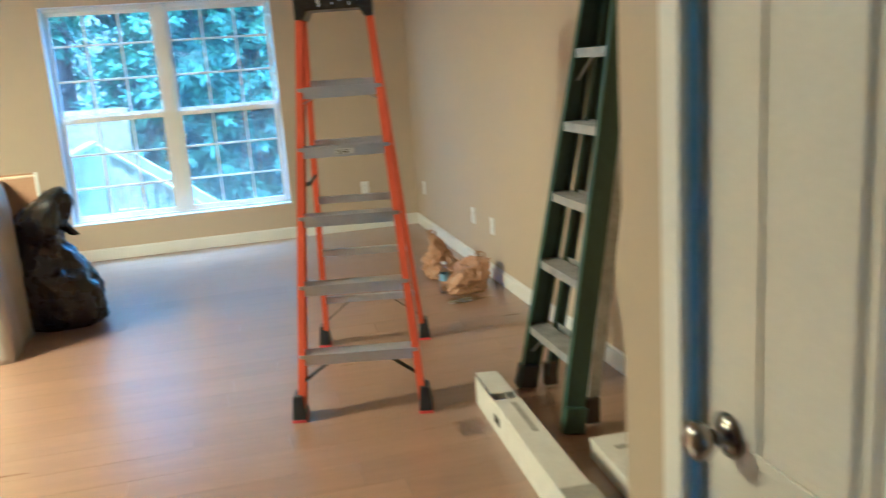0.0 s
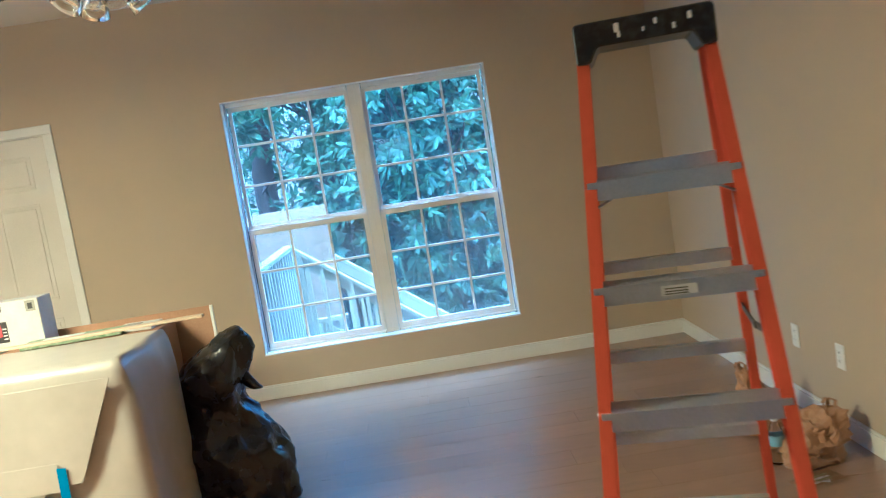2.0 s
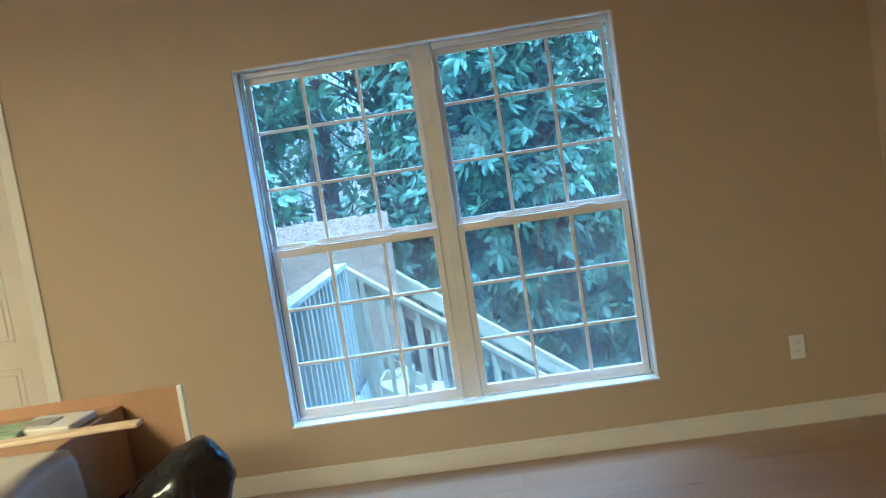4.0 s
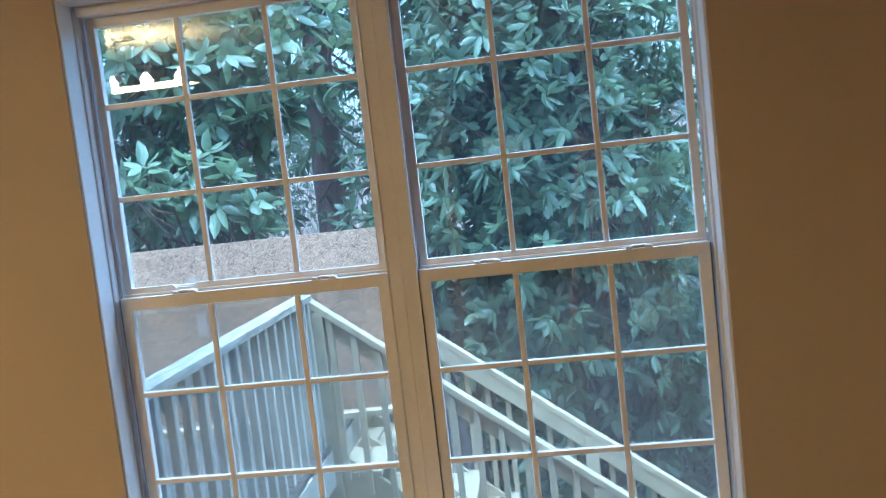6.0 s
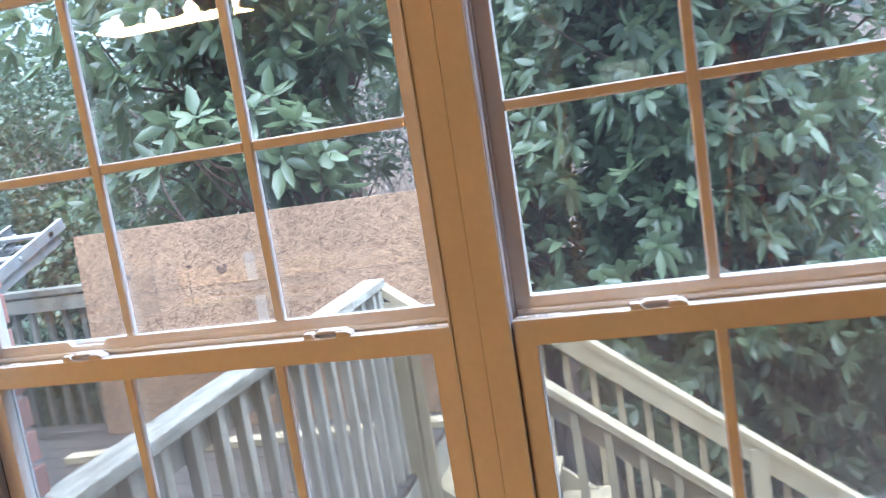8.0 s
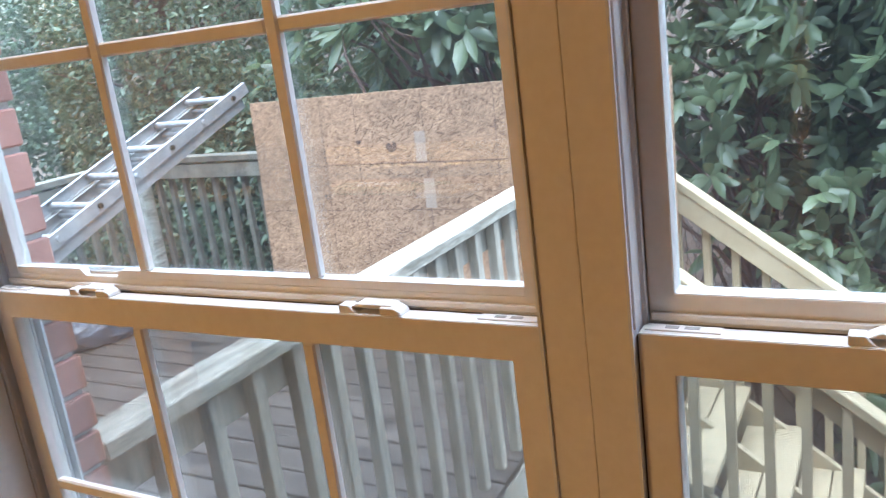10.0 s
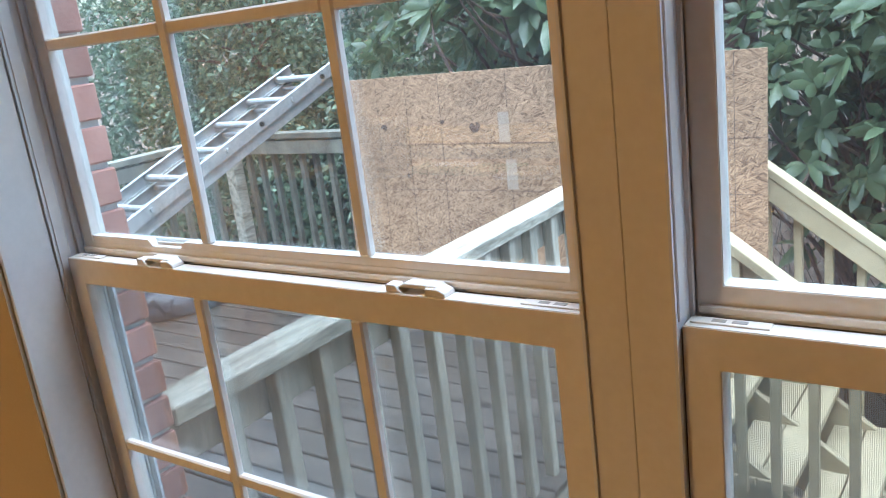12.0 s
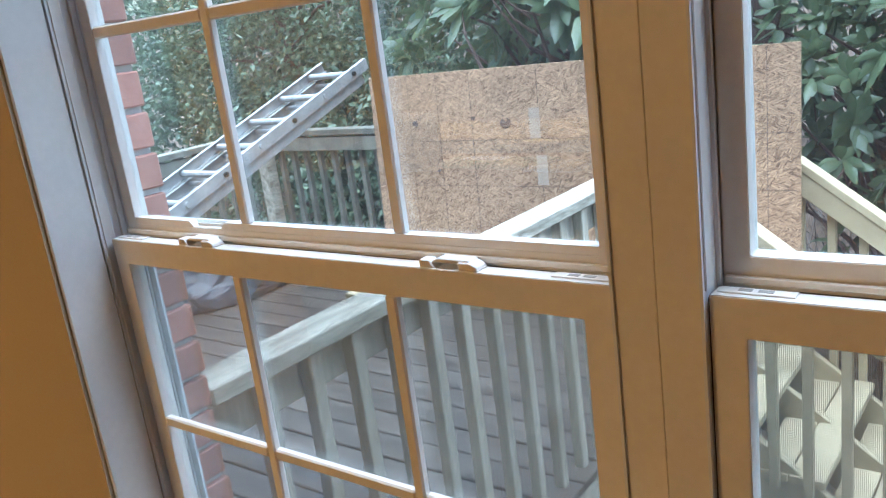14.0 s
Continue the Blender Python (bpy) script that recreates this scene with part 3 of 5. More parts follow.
    sc = part("insect_screen", B((a + 0.02, FY1 + 0.002, OZ0 + 0.02), (b - 0.02, FY1 + 0.003, 1.199)), SCREEN, window, "fine grey insect screen")
    sc.visible_shadow = False
    bm = bmesh.new()
    box(bm, (a + 0.004, FY1 + 0.001, OZ0 + 0.02), (a + 0.022, FY1 + 0.006, 1.219), 0.001)
    box(bm, (b - 0.022, FY1 + 0.001, OZ0 + 0.02), (b - 0.004, FY1 + 0.006, 1.219), 0.001)
    box(bm, (a + 0.022, FY1 + 0.001, 1.199), (b - 0.022, FY1 + 0.006, 1.219), 0.001)
    part("screen_frame", bm, JAMB, window)


# ---- doors ----
def raised_panel(bm, x0, x1, z0, z1, y, out):
    """A sunk moulding with a raised field, on a face at y that looks towards out."""
    for inset, dep in ((0.0, 0.004), (0.030, 0.006)):
        lo, hi = (x0 + inset, min(y, y + out * dep), z0 + inset), (x1 - inset, max(y, y + out * dep), z1 - inset)
        if inset == 0:
            for p, q in (((x0, z0), (x1, z0 + 0.016)), ((x0, z1 - 0.016), (x1, z1)), ((x0, z0 + 0.016), (x0 + 0.016, z1 - 0.016)), ((x1 - 0.016, z0 + 0.016), (x1, z1 - 0.016))):
                box(bm, (p[0], lo[1], p[1]), (q[0], hi[1], q[1]), 0.0035)
        else:
            box(bm, lo, hi, 0.005)


def six_panels(bm, w, h, y, out):
    st, mid = 0.115, 0.10
    half = (w - 2 * st - mid) / 2
    for x0 in (st, st + half + mid):
        for z0, z1 in ((0.22, 0.80), (0.93, 1.60), (1.70, h - 0.12)):
            raised_panel(bm, x0, x0 + half, z0, z1, y, out)


def knob(parent, x, y, z, out, metal):
    bm = bmesh.new()
    prof = [(0.001, 0.0), (0.032, 0.0), (0.033, 0.004), (0.020, 0.009), (0.011, 0.012), (0.011, 0.028), (0.021, 0.034), (0.0275, 0.046), (0.0265, 0.057), (0.016, 0.064), (0.001, 0.066)]
    lathe(bm, prof, 20, Matrix.Translation((x, y, z)) @ Matrix.Rotation(radians(90 if out < 0 else -90), 4, "X"))
    return part("door_knob", bm, metal, parent, "round aged nickel knob", smooth=True)


dw = DX1 - DX0 - 0.024
door = thing("door_1", pose(DX0 + 0.012, WY + 0.012, 0.010), "closed white six-panel door with steel hinges", "door", kind="structure")
bm = B((0, 0, 0), (dw, 0.044, 2.046), 0.002)
six_panels(bm, dw, 2.046, 0.0, -1)
part("door_leaf", bm, DOORP, door)
knob(door, 0.07, 0.0, 0.93, -1, NICKEL)
for z in (0.24, 1.03, 1.84):
    bm = bmesh.new()
    rod(bm, (dw + 0.006, -0.004, z - 0.045), (dw + 0.006, -0.004, z + 0.045), 0.006)
    box(bm, (dw - 0.004, -0.0015, z - 0.044), (dw + 0.012, 0.0005, z + 0.044))
    part("hinge", bm, DARKM, door, "dark steel hinge")
bm = bmesh.new()
for x0, x1 in ((DX0 - 0.058, DX0 + 0.006), (DX1 - 0.006, DX1 + 0.058)):
    box(bm, (x0, WY - 0.016, 0), (x1, WY, DZ - 0.006), 0.004)
box(bm, (DX0 - 0.058, WY - 0.016, DZ - 0.006), (DX1 + 0.058, WY, DZ + 0.057), 0.004)
for x0, x1 in ((DX0, DX0 + 0.010), (DX1 - 0.010, DX1)):
    box(bm, (x0, WY, 0), (x1, WQ + 0.175, DZ))
box(bm, (DX0 + 0.010, WY, DZ - 0.012), (DX1 - 0.010, WQ + 0.175, DZ))
setting("trim", bm, TRIM, "white painted door casing", "trim")

cw = CD1 - CD0
closet_door = thing("door_2", pose(CX + 0.018, CD1, 0.012, 0, 0, -90), "white six-panel closet door at the entry", "door", kind="structure")
bm = B((0, 0, 0), (cw, 0.035, CDZ - 0.015), 0.002)
six_panels(bm, cw, CDZ - 0.015, 0.0, -1)
part("door_leaf", bm, DOORP, closet_door)
knob(closet_door, 0.062, 0.0, 0.945, -1, NICKEL)
part("latch", B((-0.003, 0.008, 0.90), (0.0, 0.030, 0.965), 0.001), DARKM, closet_door, "dark latch plate")
bm = bmesh.new()
box(bm, (CX - 0.014, CD1 + 0.008, 0), (CX, CD1 + 0.066, CDZ), 0.004)
box(bm, (CX - 0.014, CD0 - 0.066, 0), (CX, CD0 - 0.008, CDZ), 0.004)
box(bm, (CX - 0.014, CD0 - 0.066, CDZ), (CX, CD1 + 0.066, CDZ + 0.06), 0.004)
box(bm, (CX, CD1 + 0.004, 0), (CX + 0.11, CD1 + 0.02, CDZ + 0.004))
box(bm, (CX, CD0 - 0.02, 0), (CX + 0.11, CD0 - 0.004, CDZ + 0.004))
box(bm, (CX, CD0 - 0.02, CDZ + 0.004), (CX + 0.11, CD1 + 0.02, CDZ + 0.02))
setting("trim", bm, TRIM, "white painted closet door casing", "trim")
mask = thing("masking_tape", pose(0, 0, 0), "pale blue masking tape along the closet door jamb", "tape")
part("strip", B((CX - 0.004, CD1 + 0.0025, 0.03), (CX + 0.012, CD1 + 0.0038, CDZ - 0.01)), PTAPE, mask)


# ---- wall fittings ----
def socket(m, label, switch=False):
    t = thing("wall_socket", m, label, "outlet", "sockets along the walls")
    part("plate", B((-0.036, -0.006, -0.058), (0.036, 0.0, 0.058), 0.003), PLAST, t)
    for z in (-0.021, 0.021):
        part("receptacle", B((-0.016, -0.0085, z - 0.014), (0.016, -0.006, z + 0.014), 0.003), PLAST, t)
        bm = bmesh.new()
        for x in (-0.007, 0.006):
            box(bm, (x - 0.001, -0.0092, z - 0.004), (x + 0.001, -0.0084, z + 0.006))
        part("slots", bm, PRINT, t)
    bm = bmesh.new()
    rod(bm, (0, -0.005, 0), (0, -0.0075, 0), 0.003, seg=8)
    part("screw", bm, STEEL, t)
    return t


socket(pose(1.58, WY, 0.381), "white double socket on the window wall")
for y, z in ((6.82, 0.368), (6.385, 0.365), (8.31, 0.372)):
    socket(pose(RX, y, z, 0, 0, -90), "white double socket low on the side wall")

sensor = thing("wall_sensor", pose(2.01, WY, 2.09), "small white alarm sensor high in the corner", "sensor")
part("case", B((-0.022, -0.030, -0.045), (0.022, 0, 0.045), 0.008), PLAST, sensor)
part("lens", B((-0.015, -0.033, -0.03), (0.015, -0.029, 0.0), 0.003), TRIM, sensor)


# ---- ceiling fan and ceiling lamps ----
fan = thing("ceiling_fan", pose(-0.775, 6.25, CZ - 0.075), "ceiling fan with dark blades and clear glass shades", "ceiling fan")
bm = bmesh.new()
lathe(bm, [(0.001, 0.075), (0.075, 0.075), (0.070, 0.045), (0.03, 0.02), (0.014, 0.015), (0.014, -0.16), (0.05, -0.17), (0.11, -0.19), (0.12, -0.24), (0.10, -0.27), (0.05, -0.285), (0.045, -0.33), (0.001, -0.335)], 24)
part("motor_housing", bm, NICKEL, fan, "brushed nickel housing and rod", smooth=True)
for i in range(5):
    a = radians(72 * i + 10)
    r = Matrix.Rotation(a, 4, "Z")
    bm = B((0.10, -0.018, -0.262), (0.24, 0.018, -0.254), 0.003, r)
    arm = part("blade_arm", bm, NICKEL, fan)
    bm = bmesh.new()
    box(bm, (0.20, -0.065, -0.004), (0.66, 0.065, 0.004), 0.003, r @ Matrix.Translation((0, 0, -0.25)) @ Matrix.Rotation(radians(12), 4, "X"))
    part("blade", bm, DARKM, fan, "dark grey-brown fan blade")
for i in range(4):
    a = radians(90 * i + 35)
    r = Matrix.Rotation(a, 4, "Z") @ Matrix.Translation((0.070, 0, -0.315)) @ Matrix.Rotation(radians(-38), 4, "Y")
    bm = bmesh.new()
    lathe(bm, [(0.012, 0.03), (0.02, 0.0), (0.022, -0.03), (0.018, -0.032)], 14, r)
    hold = part("lamp_holder", bm, NICKEL, fan, smooth=True)
    bm = bmesh.new()
    lathe(bm, [(0.024, -0.015), (0.034, -0.05), (0.052, -0.10), (0.060, -0.14), (0.058, -0.14), (0.050, -0.10), (0.032, -0.05), (0.022, -0.016)], 20, r)
    part("glass_shade", bm, CLEAR, fan, "clear bell glass shade", smooth=True)
    bm = bmesh.new()
    lathe(bm, [(0.011, -0.03), (0.014, -0.05), (0.024, -0.075), (0.026, -0.09), (0.018, -0.108), (0.001, -0.114)], 14, r)
    part("bulb", bm, CLEAR, fan, "clear bulb, switched off", smooth=True)

light = thing("ceiling_light", pose(LAMP[0], LAMP[1], CZ), "hanging bar light with four frosted shades, switched on", "ceiling light")
bm = bmesh.new()
box(bm, (-0.09, -0.04, -0.025), (0.09, 0.04, 0), 0.006)
part("ceiling_plate", bm, NICKEL, light)
for x in (-0.07, 0.07):
    part("hanger", rod(bmesh.new(), (x, 0, -0.02), (x, 0, -0.255), 0.006, seg=10), NICKEL, light)
part("bar", B((-0.50, -0.016, -0.280), (0.50, 0.016, -0.255), 0.006), DARKM, light, "long dark bar")
for x in (-0.42, -0.14, 0.14, 0.42):
    bm = bmesh.new()
    lathe(bm, [(0.014, -0.285), (0.022, -0.30), (0.042, -0.325), (0.048, -0.355), (0.036, -0.378), (0.001, -0.388)], 18, pose(x, 0, 0))
    part("shade", bm, LAMPG, light, "glowing frosted glass shade", smooth=True)


# ---- orange step ladder ----
ladder = thing("step_ladder", pose(0.830, 4.508, 0, 0, 0, -13.5), "open orange fibreglass step ladder with aluminium steps", "ladder")


def frontp(s, z):
    return Vector((s * (0.277 - 0.066 * z), 0.03 + 0.235 * z, z))


def backp(s, z):
    return Vector((s * (0.275 - 0.068 * z), 1.010 - 0.295 * z, z))


for s in (-1, 1):
    bm = channel(bmesh.new(), frontp(s, 0.05), frontp(s, 1.74), 0.028, 0.075, 0.005, (0, 1, 0), -1 if s > 0 else 1)
    rail = part("front_rail", bm, ORANGE, ladder, "orange fibreglass channel rail")
    bm = channel(bmesh.new(), backp(s, 0.05), backp(s, 1.73), 0.022, 0.045, 0.005, (0, 1, 0), -1 if s > 0 else 1)
    part("rear_rail", bm, ORANGE, ladder, "narrow orange fibreglass rear rail")
    for fn, d in ((frontp, 0.09), (backp, 0.07)):
        p = fn(s, 0.05)
        bm = bmesh.new()
        m = Matrix.Translation((p.x, p.y, 0))
        t = bmesh.new()
        vs = [t.verts.new((x * w, y * dd, z)) for z, w, dd in ((0.012, 0.030, d * 0.62), (0.115, 0.019, d * 0.5)) for x, y in ((-1, -1), (1, -1), (1, 1), (-1, 1))]
        t.faces.new(vs[3::-1])
        t.faces.new(vs[4:])
        for i in range(4):
            t.faces.new((vs[i], vs[(i + 1) % 4], vs[4 + (i + 1) % 4], vs[4 + i]))
        bmesh.ops.bevel(t, geom=list(t.edges), offset=0.003, segments=1, affect="EDGES")
        take(bm, t, m)
        foot = part("foot", bm, BLACKP, ladder, "black rubber foot")
        part("tread", B((p.x - 0.031, p.y - d * 0.64, 0), (p.x + 0.031, p.y + d * 0.64, 0.0118), 0.002), REDP, foot, "red-orange sole")
STEPZ = (0.279, 0.569, 0.859, 1.149, 1.400)
for k, z in enumerate(STEPZ):
    a = frontp(-1, z)
    w = abs(a.x) - 0.004
    bm = extruded(tread_outline(a.y, z, 0.046), -w, w, (0, 1, 2))
    st = part("step", bm, ALU, ladder, "ribbed aluminium step")
    if k == 3:
        part("sticker", B((-0.04, a.y - 0.0432, z - 0.036), (0.045, a.y - 0.0421, z - 0.012)), PLAST, st, "small white sticker")
        for zz in (0.018, 0.025, 0.031):
            part("print_line", B((-0.032, a.y - 0.0438, z - zz - 0.0022), (0.022, a.y - 0.0433, z - zz)), PRINT, st)
    for s in (-1, 1):
        p = frontp(s, z)
        for dz in (-0.012, -0.036):
            part("rivet", rod(bmesh.new(), (p.x + s * 0.002, p.y - 0.012, z + dz), (p.x + s * 0.006, p.y - 0.012, z + dz), 0.006, 0.004, 8), STEEL, st)
            part("rivet", rod(bmesh.new(), (p.x - s * 0.014, p.y - 0.037, z + dz), (p.x - s * 0.014, p.y - 0.044, z + dz), 0.006, 0.004, 8), STEEL, st)
        if k in (0, 4):
            bm = bmesh.new()
            q = frontp(s, z - 0.13 if k == 0 else z - 0.075)
            beam(bm, (s * (w - (0.13 if k == 0 else 0.06)), a.y + 0.01, z - 0.045), (q.x - s * 0.008, q.y, q.z), 0.030 if k == 0 else 0.016, 0.004)
            part("brace", bm, BLACKP if k == 0 else ALU, ladder, "diagonal brace under the step")
for z in (0.285, 0.56, 0.85, 1.14, 1.42):
    a = backp(-1, z)
    w = abs(a.x) - 0.004
    bm = bmesh.new()
    box(bm, (-w, a.y - 0.002, z - 0.032), (w, a.y + 0.002, z), 0.001)
    box(bm, (-w, a.y - 0.002, z), (w, a.y + 0.026, z + 0.003), 0.001)
    part("rear_bar", bm, ALU, ladder, "flat aluminium rear bar")
    if z < 0.3:
        for s in (-1, 1):
            q = backp(s, z - 0.15)
            part("brace", beam(bmesh.new(), (s * (w - 0.13), a.y, z - 0.03), (q.x - s * 0.006, q.y, q.z), 0.028, 0.004), BLACKP, ladder)
for s in (-1, 1):
    a, b = frontp(s, 0.99), backp(s, 0.97)
    mid = (a + b) / 2 + Vector((0, 0, -0.02))
    bm = beam(bmesh.new(), a - Vector((s * 0.012, 0, 0)), mid - Vector((s * 0.012, 0, 0)), 0.004, 0.02, 0.001)
    beam(bm, mid - Vector((s * 0.016, 0, 0)), b - Vector((s * 0.016, 0, 0)), 0.004, 0.02, 0.001)
    part("spreader", bm, DARKM, ladder, "dark steel spreader bar")
bm = extruded([(-0.168, 1.688), (-0.132, 1.688), (-0.112, 1.724), (0.112, 1.724), (0.132, 1.688), (0.168, 1.688), (0.168, 1.778), (0.160, 1.785), (-0.160, 1.785), (-0.168, 1.778)], 0.362, 0.560, (1, 0, 2), 0.004)
cap = part("top_cap", bm, CAPP, ladder, "black plastic top cap spotted with paint")
for x, z, w in ((-0.062, 1.762, 0.006), (-0.058, 1.745, 0.004), (0.03, 1.762, 0.004), (0.11, 1.762, 0.005), (0.0, 1.748, 0.003), (0.072, 1.744, 0.004)):
    part("paint_spot", B((x - w, 0.3605, z - w * 1.8), (x + w, 0.363, z + w * 1.8), 0.001), PLAST, cap)


# ---- green step ladder, folded against the wall ----
green = thing("step_ladder", pose(1.586, 4.270, 0), "folded dark green step ladder leaning on the wall", "ladder")


def gp(s, z, back=0.0):
    return Vector((0.195 * z + back, s * (0.262 - 0.062 * z), z))


for s in (-1, 1):
    part("front_rail", channel(bmesh.new(), gp(s, 0.0), gp(s, 2.33), 0.03, 0.085, 0.006, (1, 0, 0), 1 if s > 0 else -1), GREEN, green, "scuffed green fibreglass rail")
    a, b = gp(s, 0.06, 0.095), gp(s, 2.30, 0.060)
    a.y, b.y = a.y * 0.86, b.y * 0.86
    part("rear_rail", channel(bmesh.new(), a, b, 0.022, 0.05, 0.005, (1, 0, 0), 1 if s > 0 else -1), GREEN if s > 0 else ALUW, green, "thin rear rail")
    part("foot", beam(bmesh.new(), gp(s, 0.0) + Vector((0, 0, 0.002)), gp(s, 0.11), 0.05, 0.095, 0.006, (1, 0, 0)), BLACKP if s > 0 else GREEN, green)
    part("foot", beam(bmesh.new(), a - Vector((0, 0, 0.05)), a + Vector((0, 0, 0.06)), 0.036, 0.06, 0.006, (1, 0, 0)), DARKM, green)
for k, z in enumerate((0.303, 0.600, 0.894, 1.190, 1.486, 1.78, 2.07)):
    p = gp(1, z)
    w = p.y - 0.004
    bm = extruded(tread_outline(p.x, z, 0.036), -w, w, (1, 0, 2))
    st = part("step", bm, ALUW, green, "worn aluminium step spotted with paint")
    if k < 5:
        q = gp(1, z - 0.01, 0.092 - 0.014 * z)
        part("rear_bar", B((q.x - 0.002, -q.y * 0.84, z - 0.03), (q.x + 0.002, q.y * 0.84, z + 0.004), 0.001), ALUW, green)
    if k in (0, 4):
        for s in (-1, 1):
            q = gp(s, z - 0.13)
            part("brace", beam(bmesh.new(), (p.x, s * (w - 0.10), z - 0.034), (q.x, q.y - s * 0.008, q.z), 0.02, 0.003), ALUW, green)
part("top_cap", B((0.195 * 2.33 - 0.075, -0.145, 2.30), (0.195 * 2.33 + 0.035, 0.145, 2.355), 0.012), BLACKP, green)


# ---- long white cartons ----
def slim_carton(name, m, w, h, length, label, opened):
    t = thing(name, m, label, "carton")
    bm = bmesh.new()
    box(bm, (-w / 2, -length, 0), (w / 2, -length + 0.004, h - 0.004))
    box(bm, (-w / 2, -0.004, 0), (w / 2, 0, h - 0.004))
    box(bm, (-w / 2, -length + 0.004, 0), (-w / 2 + 0.004, -0.004, h - 0.004))
    box(bm, (w / 2 - 0.004, -length + 0.004, 0), (w / 2, -0.004, h - 0.004))
    box(bm, (-w / 2 + 0.004, -length + 0.004, 0), (w / 2 - 0.004, -0.004, 0.004))
    part("tray", bm, WCARD, t)
    if opened:
        part("lid", B((-w / 2 - 0.002, -length, h - 0.004), (w / 2 + 0.002, -0.30, h + 0.004), 0.002), WCARD, t, "white lid, scuffed")
        part("lid_flap", B((-w / 2 - 0.006, -0.22, h + 0.002), (w / 2 - 0.015, 0.015, h + 0.007), 0.002, pose(0, 0, 0, 1.5, 4, 2)), WCARD, t, "lifted end flap")
        part("slot", B((0.004, -0.62, h + 0.004), (0.026, -0.34, h + 0.0055)), GREYP, t, "dark open slot")
        part("lining", B((-w / 2 + 0.005, -0.30, h * 0.5), (w / 2 - 0.005, -0.005, h * 0.55)), WCARD, t)
        for y in (-0.30, -0.325, -0.35):
            part("print_bar", B((-w / 2 - 0.0022, y - 0.016, h * 0.35), (-w / 2 + 0.001, y, h * 0.62)), PRINT, t)
        part("torn_tape", crumple(B((-0.05, -1.16, h + 0.003), (0.06, -1.05, h + 0.009)), 0.004, 30), GREYP, t, "torn grey tape")
    else:
        part("lid", B((-w / 2 - 0.003, -length - 0.003, h - 0.02), (w / 2 + 0.003, 0.003, h), 0.003), WCARD, t)
        part("print_bar", B((-0.03, -0.12, h), (0.05, -0.09, h + 0.0012)), GREYP, t)
    return t


slim_carton("carton", pose(1.378, 4.440, 0, 0, 0, -2.4), 0.108, 0.130, 1.62, "long slim white carton with an opened lid", True)
slim_carton("carton", pose(1.655, 3.790, 0, 0, 0, -3.0), 0.170, 0.080, 1.25, "flat white carton beside the ladder", False)
sc = thing("plastic_wrap", pose(1.225, 4.22, 0), "crumpled clear plastic wrap on the floor", "wrap")
t = bmesh.new()
bmesh.ops.create_grid(t, x_segments=10, y_segments=12, size=0.06)
for v in t.verts:
    v.co.z = 0.012 + 0.012 * noise.noise(v.co * 40)
part("sheet", t, CLEAR, sc)


# ---- carrier bags, bottle and packet ----
def carrier_bag(m, w, d, h, seed, lean, twist, label):
    """A crumpled brown bag: a folded base and a gathered neck that leans over."""
    t = thing("carrier_bag", m, label, "bag", "brown bags on the floor")
    bm = bmesh.new()
    bmesh.ops.create_icosphere(bm, subdivisions=4, radius=1.0)
    for v in bm.verts:
        z = (v.co.z + 1) / 2
        ang = math.atan2(v.co.y, v.co.x)
        sq = 1 / max(abs(math.cos(ang)), abs(math.sin(ang))) ** 0.7
        k = np.interp(z, [0, 0.04, 0.45, 0.75, 0.93, 1.0], [0.7, 0.92, 0.86, twist, twist * 0.8, twist * 0.35]) * sq
        rr = k if math.hypot(v.co.x, v.co.y) > 1e-4 else 0
        off = lean * max(0.0, z - 0.3) ** 1.4
        v.co = Vector((math.cos(ang) * w / 2 * rr + off, math.sin(ang) * d / 2 * rr, h * z))
    for v in bm.verts:
        q = v.co * 11.0 + Vector((seed, 2 * seed, 1))
        ridge = abs(noise.noise(q)) + 0.5 * abs(noise.noise(q * 2.3))
        v.co += Vector((v.co.x, v.co.y, 0.3 * v.co.z)).normalized() * (0.014 - 0.055 * ridge)
    crumple(bm, 0.018, 9.0, seed)
    crumple(bm, 0.006, 30.0, seed + 3)
    for v in bm.verts:
        v.co.z = max(0.0, v.co.z)
    part("sack", bm, BROWNBAG, t)
    bm = bmesh.new()
    c = Vector((lean * 0.62, 0, h))
    for s in (-1, 1):
        pts = [c + Vector((s * 0.02, 0, -0.03)), c + Vector((s * 0.03, 0.01, 0.012)), c + Vector((s * 0.008, 0.02, 0.026)), c + Vector((-s * 0.015, 0.01, -0.02))]
        for a, b in zip(pts, pts[1:]):
            beam(bm, a, b, 0.014, 0.004, 0.001)
    part("handle", crumple(bm, 0.004, 30, seed, False), BROWNBAG, t, "twisted bag handles")
    return t


carrier_bag(pose(1.75, 6.64, 0, 0, 0, 20), 0.25, 0.22, 0.31, 1.3, -0.09, 0.34, "upright crumpled brown carrier bag with a twisted neck")
carrier_bag(pose(1.80, 6.22, 0, 0, 0, 10), 0.31, 0.27, 0.21, 4.2, 0.20, 0.60, "slumped brown carrier bag against the wall")
bottle = thing("water_bottle", pose(1.663, 6.22, 0), "clear plastic water bottle standing on the floor", "bottle")
bm = bmesh.new()
lathe(bm, [(0.001, 0.002), (0.026, 0.0), (0.031, 0.01), (0.030, 0.05), (0.032, 0.06), (0.030, 0.07), (0.032, 0.08), (0.032, 0.13), (0.028, 0.15), (0.013, 0.185), (0.012, 0.20)], 18)
part("body", bm, CLEAR, bottle, "clear ribbed body", smooth=True)
bm = bmesh.new()
lathe(bm, [(0.0325, 0.085), (0.0330, 0.09), (0.0330, 0.125), (0.0325, 0.13)], 18)
